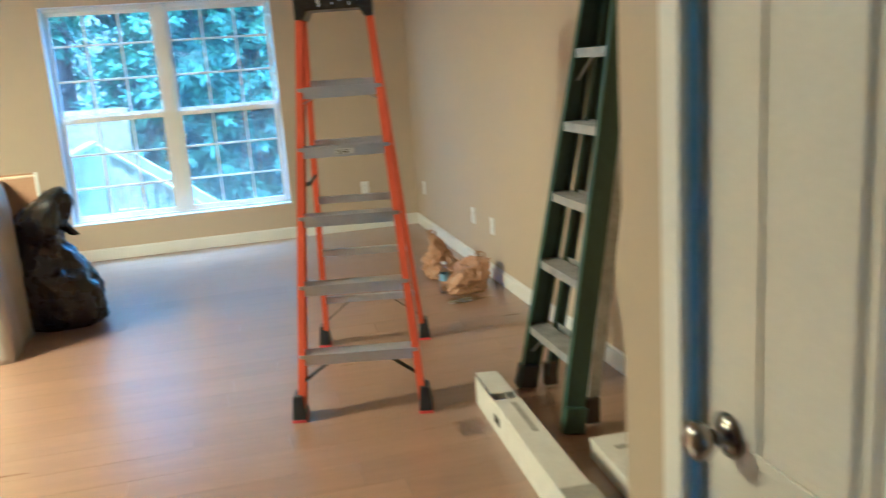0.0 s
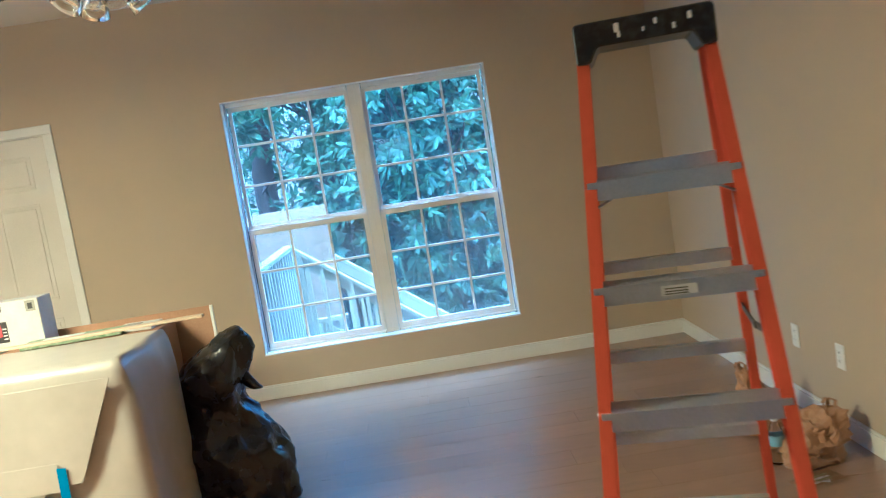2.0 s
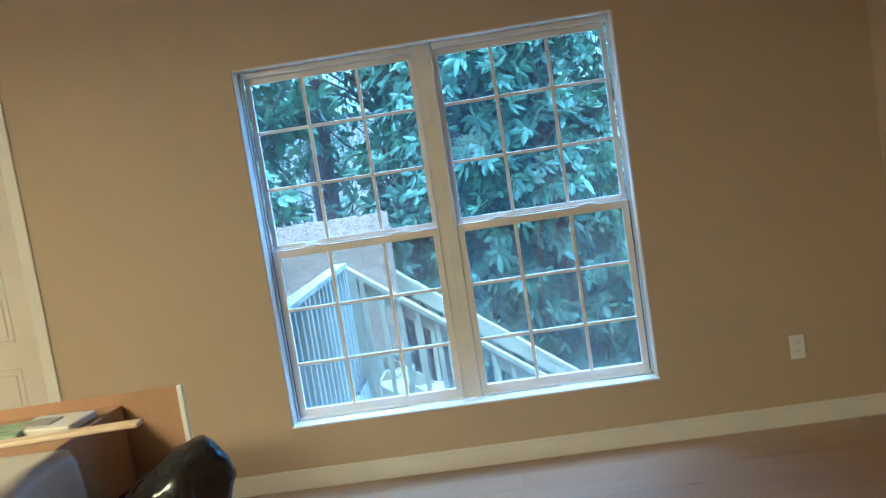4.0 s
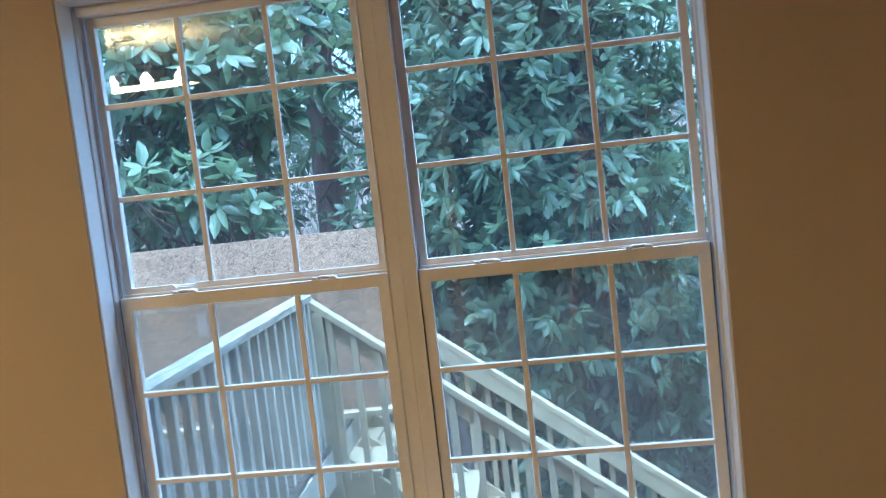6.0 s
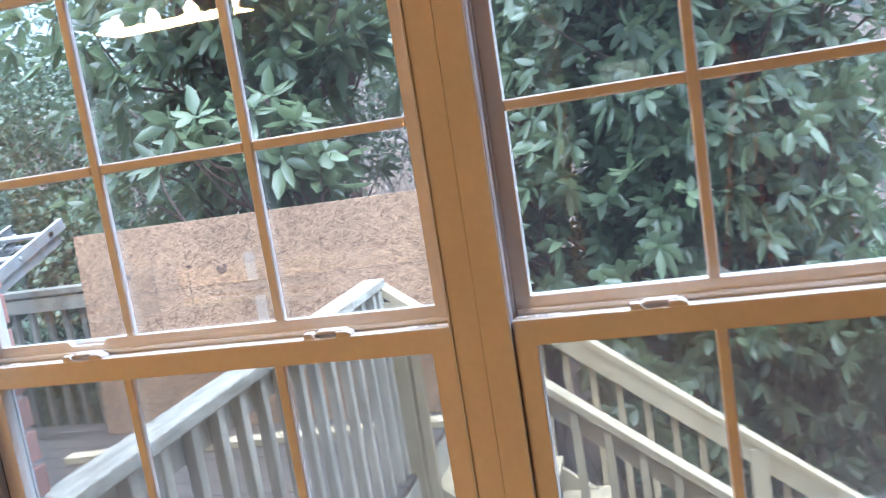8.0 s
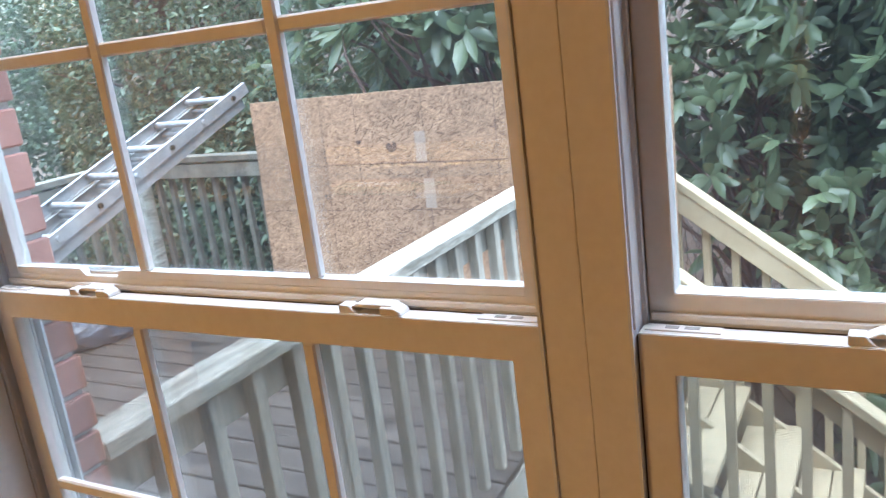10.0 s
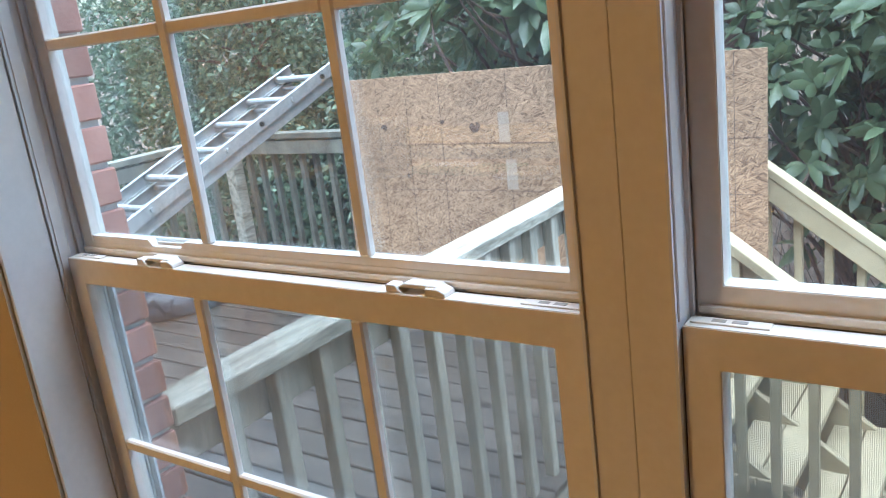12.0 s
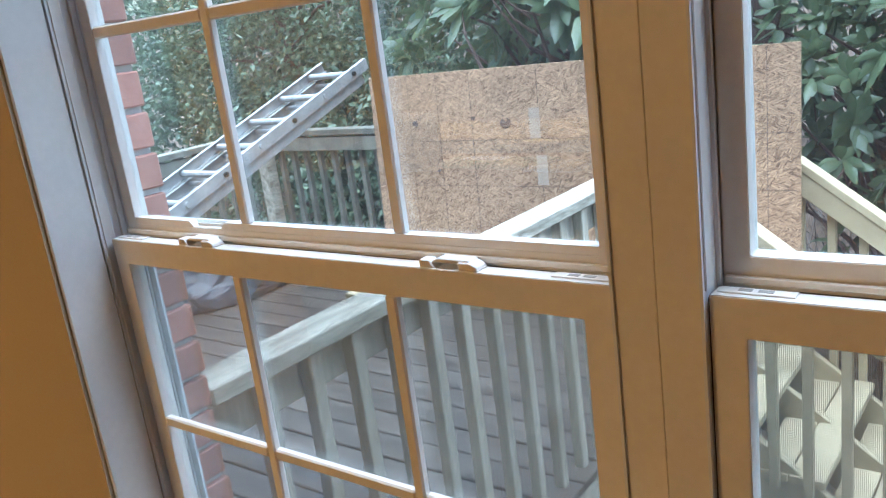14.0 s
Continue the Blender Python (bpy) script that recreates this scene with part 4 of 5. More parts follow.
part("label_band", bm, PTAPE, bottle, "pale blue paper band", smooth=True)
bm = bmesh.new()
lathe(bm, [(0.0145, 0.192), (0.0145, 0.206), (0.001, 0.207)], 14)
part("cap", bm, PLAST, bottle, "white screw cap", smooth=True)
packet = thing("packet", pose(1.713, 5.99, 0, 0, 0, 15), "clear packet with green strips on the floor", "packet")
t = bmesh.new()
bmesh.ops.create_grid(t, x_segments=10, y_segments=8, size=0.5)
for v in t.verts:
    v.co = Vector((v.co.x * 0.20, v.co.y * 0.11, 0.014 + 0.008 * noise.noise(v.co * 6)))
part("film", t, CLEAR, packet)
for k in range(4):
    part("strip", B((-0.09, -0.03 + 0.016 * k, 0.001), (0.05 + 0.01 * k, -0.023 + 0.016 * k, 0.005), 0.001, pose(0, 0, 0, 0, 0, 4 * k - 6)), GREENP if k % 2 else PLAST, packet)


# ---- wrapped cabinet and what stands on and behind it ----
wx0, wx1, wy0, wy1, wh = -2.55, -0.880, 6.015, 6.630, 0.946
ROUND = 0.055
wrapped = thing("wrapped_cabinet", pose(0, 0, 0), "cabinet wrapped in white paper with blue tape", "cabinet")
bm = bmesh.new()
t = bmesh.new()
bmesh.ops.create_cube(t, size=1.0)
bmesh.ops.subdivide_edges(t, edges=list(t.edges), cuts=23, use_grid_fill=True)
for v in t.verts:
    c = v.co.copy()
    p = Vector((wx0 + (c.x + 0.5) * (wx1 - wx0), wy0 + (c.y + 0.5) * (wy1 - wy0), (c.z + 0.5) * wh))
    n = noise.noise_vector(p * 3.0) * 0.010 + noise.noise_vector(p * 9.0) * 0.004
    p += n * (0.3 if c.z < -0.49 else 1.0)
    # pulled folds on the near face and the end, running to the upper corner
    if c.y < -0.49:
        d = (wx1 - p.x) * 0.75 + (p.z - wh)
        p.y -= 0.016 * math.exp(-(d / 0.035) ** 2) * (1 if p.z > 0.35 else max(0, p.z / 0.35))
        d2 = (wx1 - p.x) * 1.9 + (p.z - wh)
        p.y += 0.012 * math.exp(-(d2 / 0.06) ** 2)
    if c.x > 0.49:
        p.x += 0.010 * math.sin((p.y - wy0) * 14 + p.z * 4)
        if c.z > 0.3:
            p.x -= 0.03 * ((c.z - 0.3) / 0.2) ** 2
    # soft rounded upper edges and corners
    q = Vector((min(max(p.x, wx0 + ROUND), wx1 - ROUND), min(max(p.y, wy0 + ROUND), wy1 - ROUND), min(p.z, wh - ROUND)))
    out = p - q
    if out.length > ROUND:
        p = q + out.normalized() * (ROUND + 0.25 * (out.length - ROUND))
    if c.z < -0.49:
        p.z = 0.0
    v.co = p
part("paper_wrap", t, PAPER, wrapped, "", True)
flap = extruded([(-0.955, 0.885), (-2.45, 0.885), (-1.75, 0.505), (-1.135, 0.490)], wy0 - 0.024, wy0 - 0.020, (1, 0, 2), 0.001)
part("paper_flap", flap, PAPER, wrapped, "folded-over paper flap")
for a, b, w in (((-1.205, 0.565), (-1.21, 0.335), 0.036), ((-1.225, 0.255), (-0.995, 0.312), 0.048)):
    bm = beam(bmesh.new(), (a[0], wy0 - 0.030, a[1]), (b[0], wy0 - 0.030 + (0.004 if w > 0.04 else 0), b[1]), w, 0.0025, 0.0005, (0, 1, 0))
    part("tape", crumple(bm, 0.003, 20, 1, False), BTAPE, wrapped, "blue masking tape")
part("window_label", B((-1.42, wy0 - 0.0285, 0.33), (-1.285, wy0 - 0.025, 0.475), 0.001), GREYP, wrapped, "grey paper patch")
part("clear_tape", B((-1.55, wy0 - 0.0300, 0.47), (-1.215, wy0 - 0.0282, 0.585), 0.001), PAPER, wrapped, "glossy tape strip")

carton = thing("carton", pose(0, 0, 0), "tall brown cardboard carton behind the wrapped cabinet", "carton")
part("body", B((-2.30, 6.655, 0), (-1.03, 7.17, 0.90), 0.004), CARD, carton)
part("flap", B((-2.30, 7.172, 0.0), (-0.828, 7.178, 0.935), 0.001), CARD, carton, "raised cardboard flap")
part("edge_tape", B((-0.845, 7.166, 0.55), (-0.8275, 7.1805, 0.936), 0.002), PLAST, carton, "pale tape on the corner")

stick = thing("timber_strip", pose(0, 0, 0), "pale pine strip lying across the wrapped cabinet", "timber")
part("strip", beam(bmesh.new(), (-2.3, 6.585, 0.958), (-0.748, 6.675, 0.962), 0.045, 0.012, 0.002), LIGHTW, stick)

tool = thing("tool_carton", pose(-1.757, 7.088, 0.902, 0, 0, -3), "white power-tool carton with black and red print", "carton")
part("body", B((-0.128, -0.07, 0), (0.128, 0.07, 0.232), 0.003), WCARD, tool)
part("open_side", B((-0.130, -0.060, 0.02), (-0.126, 0.060, 0.20), 0.001), PRINT, tool, "dark open end")
part("print_panel", B((-0.118, -0.0715, 0.03), (-0.050, -0.0699, 0.135)), PRINT, tool, "black printed panel")
part("print_panel", B((-0.112, -0.0725, 0.060), (-0.080, -0.0716, 0.120)), REDP, tool, "red printed block")
for z in (0.045, 0.062, 0.079, 0.096):
    part("print_line", B((-0.074, -0.0722, z), (-0.054, -0.0716, z + 0.006)), PLAST, tool)
part("print_panel", B((-0.105, -0.0715, 0.185), (-0.062, -0.0699, 0.225)), PRINT, tool)
part("print_panel", B((0.062, -0.0715, 0.170), (0.112, -0.0699, 0.225)), GREYP, tool, "small grey printed square")
part("print_panel", B((0.075, -0.0722, 0.182), (0.099, -0.0716, 0.212)), PRINT, tool)

for m, w, d, c, lab, nm in ((pose(-1.45, 6.925, 0.905, 0, 0, 4), 0.48, 0.15, GREENP, "green printed flat packet on the carton", "packet"),
                            (pose(-1.155, 6.98, 0.902, 0, 0, -6), 0.20, 0.15, WCARD, "white flat packet with grey print", "packet"),
                            (pose(-1.97, 6.90, 0.902, 0, 0, -12), 0.34, 0.20, WCARD, "white folded leaflet with grey print", "leaflet")):
    t = thing(nm, m, lab, nm)
    part("body", crumple(B((-w / 2, -d / 2, 0), (w / 2, d / 2, 0.022), 0.004), 0.004, 9, 1, False), c, t)
    part("print_panel", B((-w * 0.3, -d * 0.3, 0.024), (w * 0.1, d * 0.15, 0.0275), 0.001), GREYP if c is WCARD else PLAST, t)

bag = thing("bin_bag", pose(-0.738, 6.785, 0), "tall black bin bag, knotted at its neck", "bag")
bm = bmesh.new()
bmesh.ops.create_icosphere(bm, subdivisions=5, radius=1.0)
for v in bm.verts:
    z = (v.co.z + 1) / 2
    prof = np.interp(z, [0, 0.05, 0.22, 0.42, 0.54, 0.62, 0.74, 0.90, 0.97, 1.0], [0.90, 1.10, 1.10, 1.00, 0.80, 0.68, 0.76, 0.76, 0.62, 0.20])
    cx = np.interp(z, [0, 0.3, 0.55, 0.7, 1.0], [0.02, 0.015, -0.050, -0.060, -0.010])
    ang = math.atan2(v.co.y, v.co.x)
    rr = prof if math.hypot(v.co.x, v.co.y) > 1e-4 else 0
    lift = 0.13 * math.cos(ang - 0.2) * max(0.0, z - 0.72) / 0.28 * rr
    v.co = Vector((math.cos(ang) * 0.235 * rr + cx, math.sin(ang) * 0.25 * rr - 0.03 * z, 0.82 * z + lift))
for v in bm.verts:
    # folded noise: long soft creases in the film
    q = Vector((v.co.x * 5.5, v.co.y * 5.5, v.co.z * 3.2))
    ridge = abs(noise.noise(q + Vector((4, 1, 7)))) + 0.35 * abs(noise.noise(q * 2.6))
    v.co += Vector((v.co.x, v.co.y, 0)).normalized() * (0.015 - 0.060 * ridge)
crumple(bm, 0.030, 5.0, 2.2)
crumple(bm, 0.009, 22.0, 6.2)
crumple(bm, 0.004, 55.0, 2.7)
for v in bm.verts:
    v.co.z = max(0.0, v.co.z)
part("sack", bm, BAGP, bag, "", True)
bm = bmesh.new()
bmesh.ops.create_icosphere(bm, subdivisions=3, radius=1.0)
for v in bm.verts:
    v.co = Vector((0.135 + 0.050 * v.co.x, -0.03 + 0.018 * v.co.y, 0.60 - 0.035 * v.co.x + 0.040 * v.co.z * (1 - 0.7 * v.co.x)))
part("loose_end", crumple(bm, 0.008, 14, 3, False), BAGP, bag, "", True)


# ---- outside: house front, deck and rails ----
BX, BY0, BY1 = 0.932, 8.765, 8.872
DECK = -0.045
bm = bmesh.new()
for x0, x1, z0, z1 in ((-7.0, DX0 - 0.02, -2.6, 3.4), (DX0 - 0.02, DX1 + 0.02, DZ + 0.03, 3.4), (DX1 + 0.02, -BX - 0.012, -2.6, 3.4), (-BX - 0.012, BX, -2.6, OZ0 - 0.06), (-BX - 0.012, BX, OZ1 + 0.05, 3.4), (BX, 7.0, -2.6, 3.4)):
    box(bm, (x0, BY0, z0), (x1, BY1 - 0.005, z1))
brick_wall = setting("wall_brick", bm, MORTAR, "red brick house front with pale mortar", "wall")

deck = thing("deck", pose(0, 0, 0), "weathered grey timber deck, damp boards", "deck", kind="structure")
bm = bmesh.new()
for y in (8.92, 10.4, 11.98):
    box(bm, (-4.36, y, DECK - 0.24), (-0.97, y + 0.04, DECK - 0.032))
box(bm, (-0.97, 8.92, DECK - 0.24), (-0.93, 12.02, DECK - 0.032))
box(bm, (-4.40, 8.92, DECK - 0.24), (-4.36, 12.02, DECK - 0.032))
part("deck_frame", bm, GREYW, deck)
bm = bmesh.new()
for x in (-4.3, -2.6, -1.05):
    for y in (10.42, 11.94):
        box(bm, (x - 0.07, y - 0.07, -2.9), (x + 0.07, y + 0.07, DECK - 0.24), 0.005)
part("deck_posts", bm, GREYW, deck)


def railing(name, a, b, outward, label, post_ends, spacing=0.132, timber=GREYW, cap=CAPW):
    """A level deck railing from a to b: cap, rail under it, bars on the outer face, end posts."""
    a, b = Vector((*a, 0)), Vector((*b, 0))
    d = (b - a).normalized()
    o = Vector((*outward, 0))
    t = thing(name, pose(0, 0, 0), label, "railing", "deck railings")
    up = Vector((0, 0, 1))
    part("cap_rail", beam(bmesh.new(), a + up * 0.838, b + up * 0.838, 0.100, 0.040, 0.004), cap, t, "flat weathered cap rail")
    part("upper_rail", beam(bmesh.new(), a + up * 0.760 - o * 0.02, b + up * 0.760 - o * 0.02, 0.038, 0.09, 0.003), timber, t)
    n = int((b - a).length / spacing)
    bar = B((-0.018, -0.018, -0.24), (0.018, 0.018, 0.816), 0.003)
    first = part("baluster", bar, timber, t)
    for i in range(1, n + 1):
        p = a + d * (i * (b - a).length / (n + 1)) + o * 0.0185
        if i == 1:
            first.matrix_basis = pose(p.x, p.y, 0, 0, 0, 0)
        else:
            share("baluster", first.data, t, pose(p.x, p.y, 0.004 * math.sin(i * 3.1), 0, 0.25 * math.sin(i * 1.7), 2 * math.sin(i)))
    for q in post_ends:
        q = Vector((*q, 0))
        part("post", B((q.x - 0.045, q.y - 0.045, DECK - 0.22), (q.x + 0.045, q.y + 0.045, 0.817), 0.004), timber, t)
    return t


railing("deck_railing", (-1.005, 8.89), (-1.005, 11.075), (1, 0), "weathered grey timber railing along the deck edge", ((-1.005, 11.03),), 0.143)
railing("deck_railing", (-4.36, 12.03), (-0.99, 12.03), (0, 1), "weathered grey timber railing at the far deck edge", ((-2.6, 11.98), (-1.02, 11.98)), timber=SHADEDW, cap=SHADEDW)
part("corner_post", B((-4.365, 11.935, DECK - 0.22), (-4.275, 12.025, 0.817), 0.004), CAPW, bpy.data.objects["deck_railing.001"], "pale corner post")
railing("deck_railing", (-4.36, 8.95), (-4.36, 11.96), (-1, 0), "weathered grey timber railing at the deck side", ((-4.33, 9.5),), timber=SHADEDW, cap=SHADEDW)


# ---- stairs of new timber ----
SL = 0.755
stairs = thing("stairs", pose(0, 0, 0), "new pale timber steps down from the deck", "stairs")
for y in (11.09, 11.55, 11.97):
    bm = bmesh.new()
    beam(bm, (-0.92, y, DECK - 0.20), (2.60, y, DECK - 0.20 - 3.52 * SL), 0.038, 0.24, 0.003)
    part("stringer", bm, NEWW, stairs)
plank = None
for k in range(13):
    x = -0.93 + 0.252 * k
    z = DECK - 0.187 * (k + 1)
    for j in range(2):
        mm = pose(x + 0.066 + 0.139 * j, 11.53, z)
        if plank is None:
            plank = part("tread_board", B((-0.066, -0.47, -0.036), (0.066, 0.47, 0), 0.004), NEWW, stairs)
            plank.matrix_basis = mm
        else:
            share("tread_board", plank.data, stairs, mm)
for y, out, lab in ((11.065, -1, "new pale timber stair rail with square bars"), (12.0, 1, "new pale timber stair rail with a broad side board")):
    t = thing("stair_railing", pose(0, 0, 0), lab, "railing", "stair railings")
    a, b = Vector((-0.985, y, 0.822)), Vector((2.60, y, 0.822 - 3.585 * SL))
    part("cap_rail", beam(bmesh.new(), a, b, 0.092, 0.038, 0.004), NEWW, t, "sloping new timber cap")
    dz = Vector((0, 0, -0.085))
    part("side_board", beam(bmesh.new(), a + dz + Vector((0.03, -0.022 if out > 0 else 0.022, 0)), b + dz + Vector((0, -0.022 if out > 0 else 0.022, 0)), 0.036, 0.115, 0.003), NEWW, t)
    first = None
    for i in range(26):
        x = -0.86 + i * 0.134
        z = 0.804 - (x + 0.985) * SL
        mm = pose(x, y + (0.018 if out > 0 else -0.018), z, 0, 0.3 * math.sin(i * 2.3), 0)
        if first is None:
            first = part("baluster", B((-0.018, -0.018, -0.98), (0.018, 0.018, -0.005), 0.003), NEWW, t)
            first.matrix_basis = mm
        else:
            share("baluster", first.data, t, mm)
    for x in (-0.94, 0.62, 2.3):
        z = 0.816 - (x + 0.985) * SL
        part("post", B((x - 0.045, y - 0.045, z - 1.45), (x + 0.045, y + 0.045, z - 0.025), 0.004), NEWW, t)

# ---- things on the deck ----
sheet = thing("strand_board", pose(0, 0, 0), "large sheet of strand board leaning on the railing", "board")
m = pose(-1.895, 11.79, DECK, -3.2, 0, 0.5)
part("sheet", B((-1.22, -0.006, 0), (1.22, 0.006, 1.22), 0.0015, m), OSB, sheet)
for x in (-0.935, -0.727, -0.50, -0.075, 0.34, 0.75, 1.08):
    part("nail_line", B((x - 0.0013, -0.0072, 0.01), (x + 0.0013, -0.0059, 1.21), 0, m), BARK, sheet)
for z in (0.580, 0.835):
    part("nail_line", B((-1.2, -0.0071, z), (1.2, -0.0059, z + 0.0022), 0, m), BARK, sheet)
for x, z, r in ((-0.90, 0.94, 0.024), (-0.28, 0.925, 0.036), (-0.75, 0.665, 0.018), (-0.488, 0.955, 0.018)):
    bm = bmesh.new()
    ball(bm, (x, -0.0065, z), r, (1, 0.06, 0.8), 10, 6)
    part("knot", crumple(bm, 0.005, 30, r, False), BARK, sheet)
# window reflections, painted as pale patches on the sheet
for x, z in ((-0.105, 0.84), (-0.075, 0.59)):
    part("pale_patch", B((x - 0.03, -0.0074, z), (x + 0.035, -0.0060, z + 0.16), 0.0005, m), PATCHP, sheet)
for o in sheet.children:
    if o.name.startswith("knot"):
        o.matrix_basis = m
lumber = thing("timber_length", pose(0, 0, 0), "new pale timber length lying at the board's foot", "timber")
part("length", B((-1.25, -0.045, 0.001), (1.25, 0.045, 0.040), 0.003, pose(-1.84, 11.50, DECK, 0, 0, 6)), NEWW, lumber)

ext = thing("extension_ladder", pose(0, 0, 0), "aluminium extension ladder leaning over the far deck railing", "ladder")
base, az, el = Vector((-3.831, 10.777, 0.656)), radians(88), 0.355
dv = Vector((math.cos(el) * math.cos(az), math.cos(el) * math.sin(az), math.sin(el)))
rv = Vector((-math.sin(az), math.cos(az), 0))
nv = rv.cross(dv)
for off, wid, i0, i1 in ((0.0, 0.217, -6.25, 5.5), (0.075, 0.192, -5.75, 5.3)):
    for s in (-1, 1):
        a, b = base + rv * s * wid + dv * 0.305 * i0 + nv * off, base + rv * s * wid + dv * 0.305 * i1 + nv * off
        part("side_rail", channel(bmesh.new(), a, b, 0.025, 0.072, 0.004, nv, 1 if s > 0 else -1), ALUW, ext, "aluminium channel rail")
for i in range(-5, 6):
    c = base + dv * 0.305 * i
    part("rung", rod(bmesh.new(), c - rv * 0.215, c + rv * 0.215, 0.021, seg=10), ALUW, ext, "round aluminium rung")
    for s in (-1, 1):
        e = c + rv * s * 0.2175
        part("rung_end", rod(bmesh.new(), e, e + rv * s * 0.0145, 0.016, seg=10), DARKM if i % 2 else ALUW, ext, "swaged rung end")
    c += nv * 0.07
    part("rung", rod(bmesh.new(), c - rv * 0.190, c + rv * 0.190, 0.015, seg=10), ALUW, ext)
c = base + dv * 0.305 * 5.2
bm = bmesh.new()
for k in range(5):
    rod(bm, c + rv * (-0.05 + 0.02 * k) + nv * (0.03 + 0.01 * (k % 2)), c + rv * (0.20 - 0.01 * k) + dv * (0.05 - 0.03 * k) + nv * 0.035, 0.006, seg=6)
part("rope", bm, BLACKP, ext, "dark rope at the ladder's top")

tarp = thing("plastic_sheet", pose(-4.02, 11.28, DECK), "crumpled dark shiny plastic sheet on the deck", "sheet")
bm = bmesh.new()
bmesh.ops.create_icosphere(bm, subdivisions=4, radius=1.0)
for v in bm.verts:
    v.co = Vector((v.co.x * 0.32, v.co.y * 0.55, max(0, (v.co.z + 0.2)) * 0.20))
crumple(bm, 0.035, 8.0, 5.0)
for v in bm.verts:
    v.co.z = max(0.0, v.co.z)
part("sheet", bm, TARP, tarp)


# ---- ground and woods ----
def hill(x, y):
    z = -2.35 + 0.30 * max(0.0, y - 14.5) * (1.0 if y < 34 else 34 / y)
    z += 0.5 * noise.noise(Vector((x * 0.13, y * 0.13, 0))) + 0.10 * noise.noise(Vector((x * 0.8, y * 0.8, 2)))
    return z if y > 13 else -2.35 + (z + 2.35) * max(0.0, (y - 9) / 4)


xs = [-400, -200, -100, -60, -40] + [x * 1.0 for x in range(-28, 29)] + [40, 60, 100, 200, 400]
ys = [-200, -60, -20, 0, 6] + [8 + 0.8 * i for i in range(48)] + [52, 65, 90, 140, 250, 500]
bm = bmesh.new()
grid = [[bm.verts.new((x, y, hill(x, min(y, 60)))) for x in xs] for y in ys]
for r0, r1 in zip(grid, grid[1:]):
    for i in range(len(xs) - 1):
        bm.faces.new((r0[i], r0[i + 1], r1[i + 1], r1[i]))
setting("ground", bm, SOIL, "brown wooded bank covered in leaf litter", "ground")


def leaf_arrays(base, axis, side, length, width, droop):
    """Folded leaves, eight corners each, as vertices and faces."""
    n = len(base)
    nrm = np.cross(axis, side)
    rows = [(0.0, 0.0), (0.36, 0.5), (0.72, 0.42), (1.0, 0.0)]
    v = np.zeros((n, 8, 3))
    for i, (f, w) in enumerate(rows):
        mid = base + axis * (length * f)[:, None] - np.array([0, 0, 1.0]) * (droop * length * f * f)[:, None]
        v[:, i] = mid
        if w:
            lift = nrm * (width * 0.16)[:, None]
            v[:, 3 + i] = mid + side * (width * w)[:, None] + lift
            v[:, 5 + i] = mid - side * (width * w)[:, None] + lift
    tmpl = [(0, 1, 4), (1, 2, 5, 4), (2, 3, 5), (0, 6, 1), (1, 6, 7, 2), (2, 7, 3)]
    return v, tmpl


def mesh_of_leaves(name, v, tmpl, material, parent, label):
    n = len(v)
    faces = [tuple(8 * i + k for k in f) for i in range(n) for f in tmpl]
    me = bpy.data.meshes.new(name)
    me.from_pydata(v.reshape(-1, 3).tolist(), [], faces)
    me.polygons.foreach_set("use_smooth", [True] * len(faces))
    me.materials.append(material)
    ob = new(name, me)
    ob.parent = parent
    ob["label"] = label
    return ob


def unit(a):
    return a / np.maximum(np.linalg.norm(a, axis=1), 1e-6)[:, None]


def rosettes(rng, tips, out, per, length, width, droop):
    """Leaves set round each twig tip, spreading about the way it points."""
    k = len(tips)
    base, axis, side = [], [], []
    ref = unit(np.cross(out, np.tile([0.3, 0.2, 1.0], (k, 1))))
    ref2 = np.cross(out, ref)
    for j in range(per):
        a = 2 * np.pi * (j / per) + rng.uniform(-0.35, 0.35, k)
        e = rng.uniform(0.1, 0.95, k)
        rad = ref * np.cos(a)[:, None] + ref2 * np.sin(a)[:, None]
        ax = unit(rad * np.cos(e)[:, None] + out * np.sin(e)[:, None])
        sd = unit(np.cross(ax, out) + rng.normal(0, 0.25, (k, 3)))
        sd = unit(sd - ax * (sd * ax).sum(1)[:, None])
        base.append(tips + rng.normal(0, 0.012, (k, 3)))
        axis.append(ax)
        side.append(sd)
    base, axis, side = map(np.concatenate, (base, axis, side))
    n = len(base)
    return leaf_arrays(base, axis, side, rng.uniform(*length, n), rng.uniform(*width, n), rng.uniform(0, droop, n))


def limb(bm, pts, r0, r1, seg=8):
    for i in range(len(pts) - 1):
        f0, f1 = i / (len(pts) - 1), (i + 1) / (len(pts) - 1)
        rod(bm, pts[i], pts[i + 1], r0 + (r1 - r0) * f0, r0 + (r1 - r0) * f1, seg, cap=False)


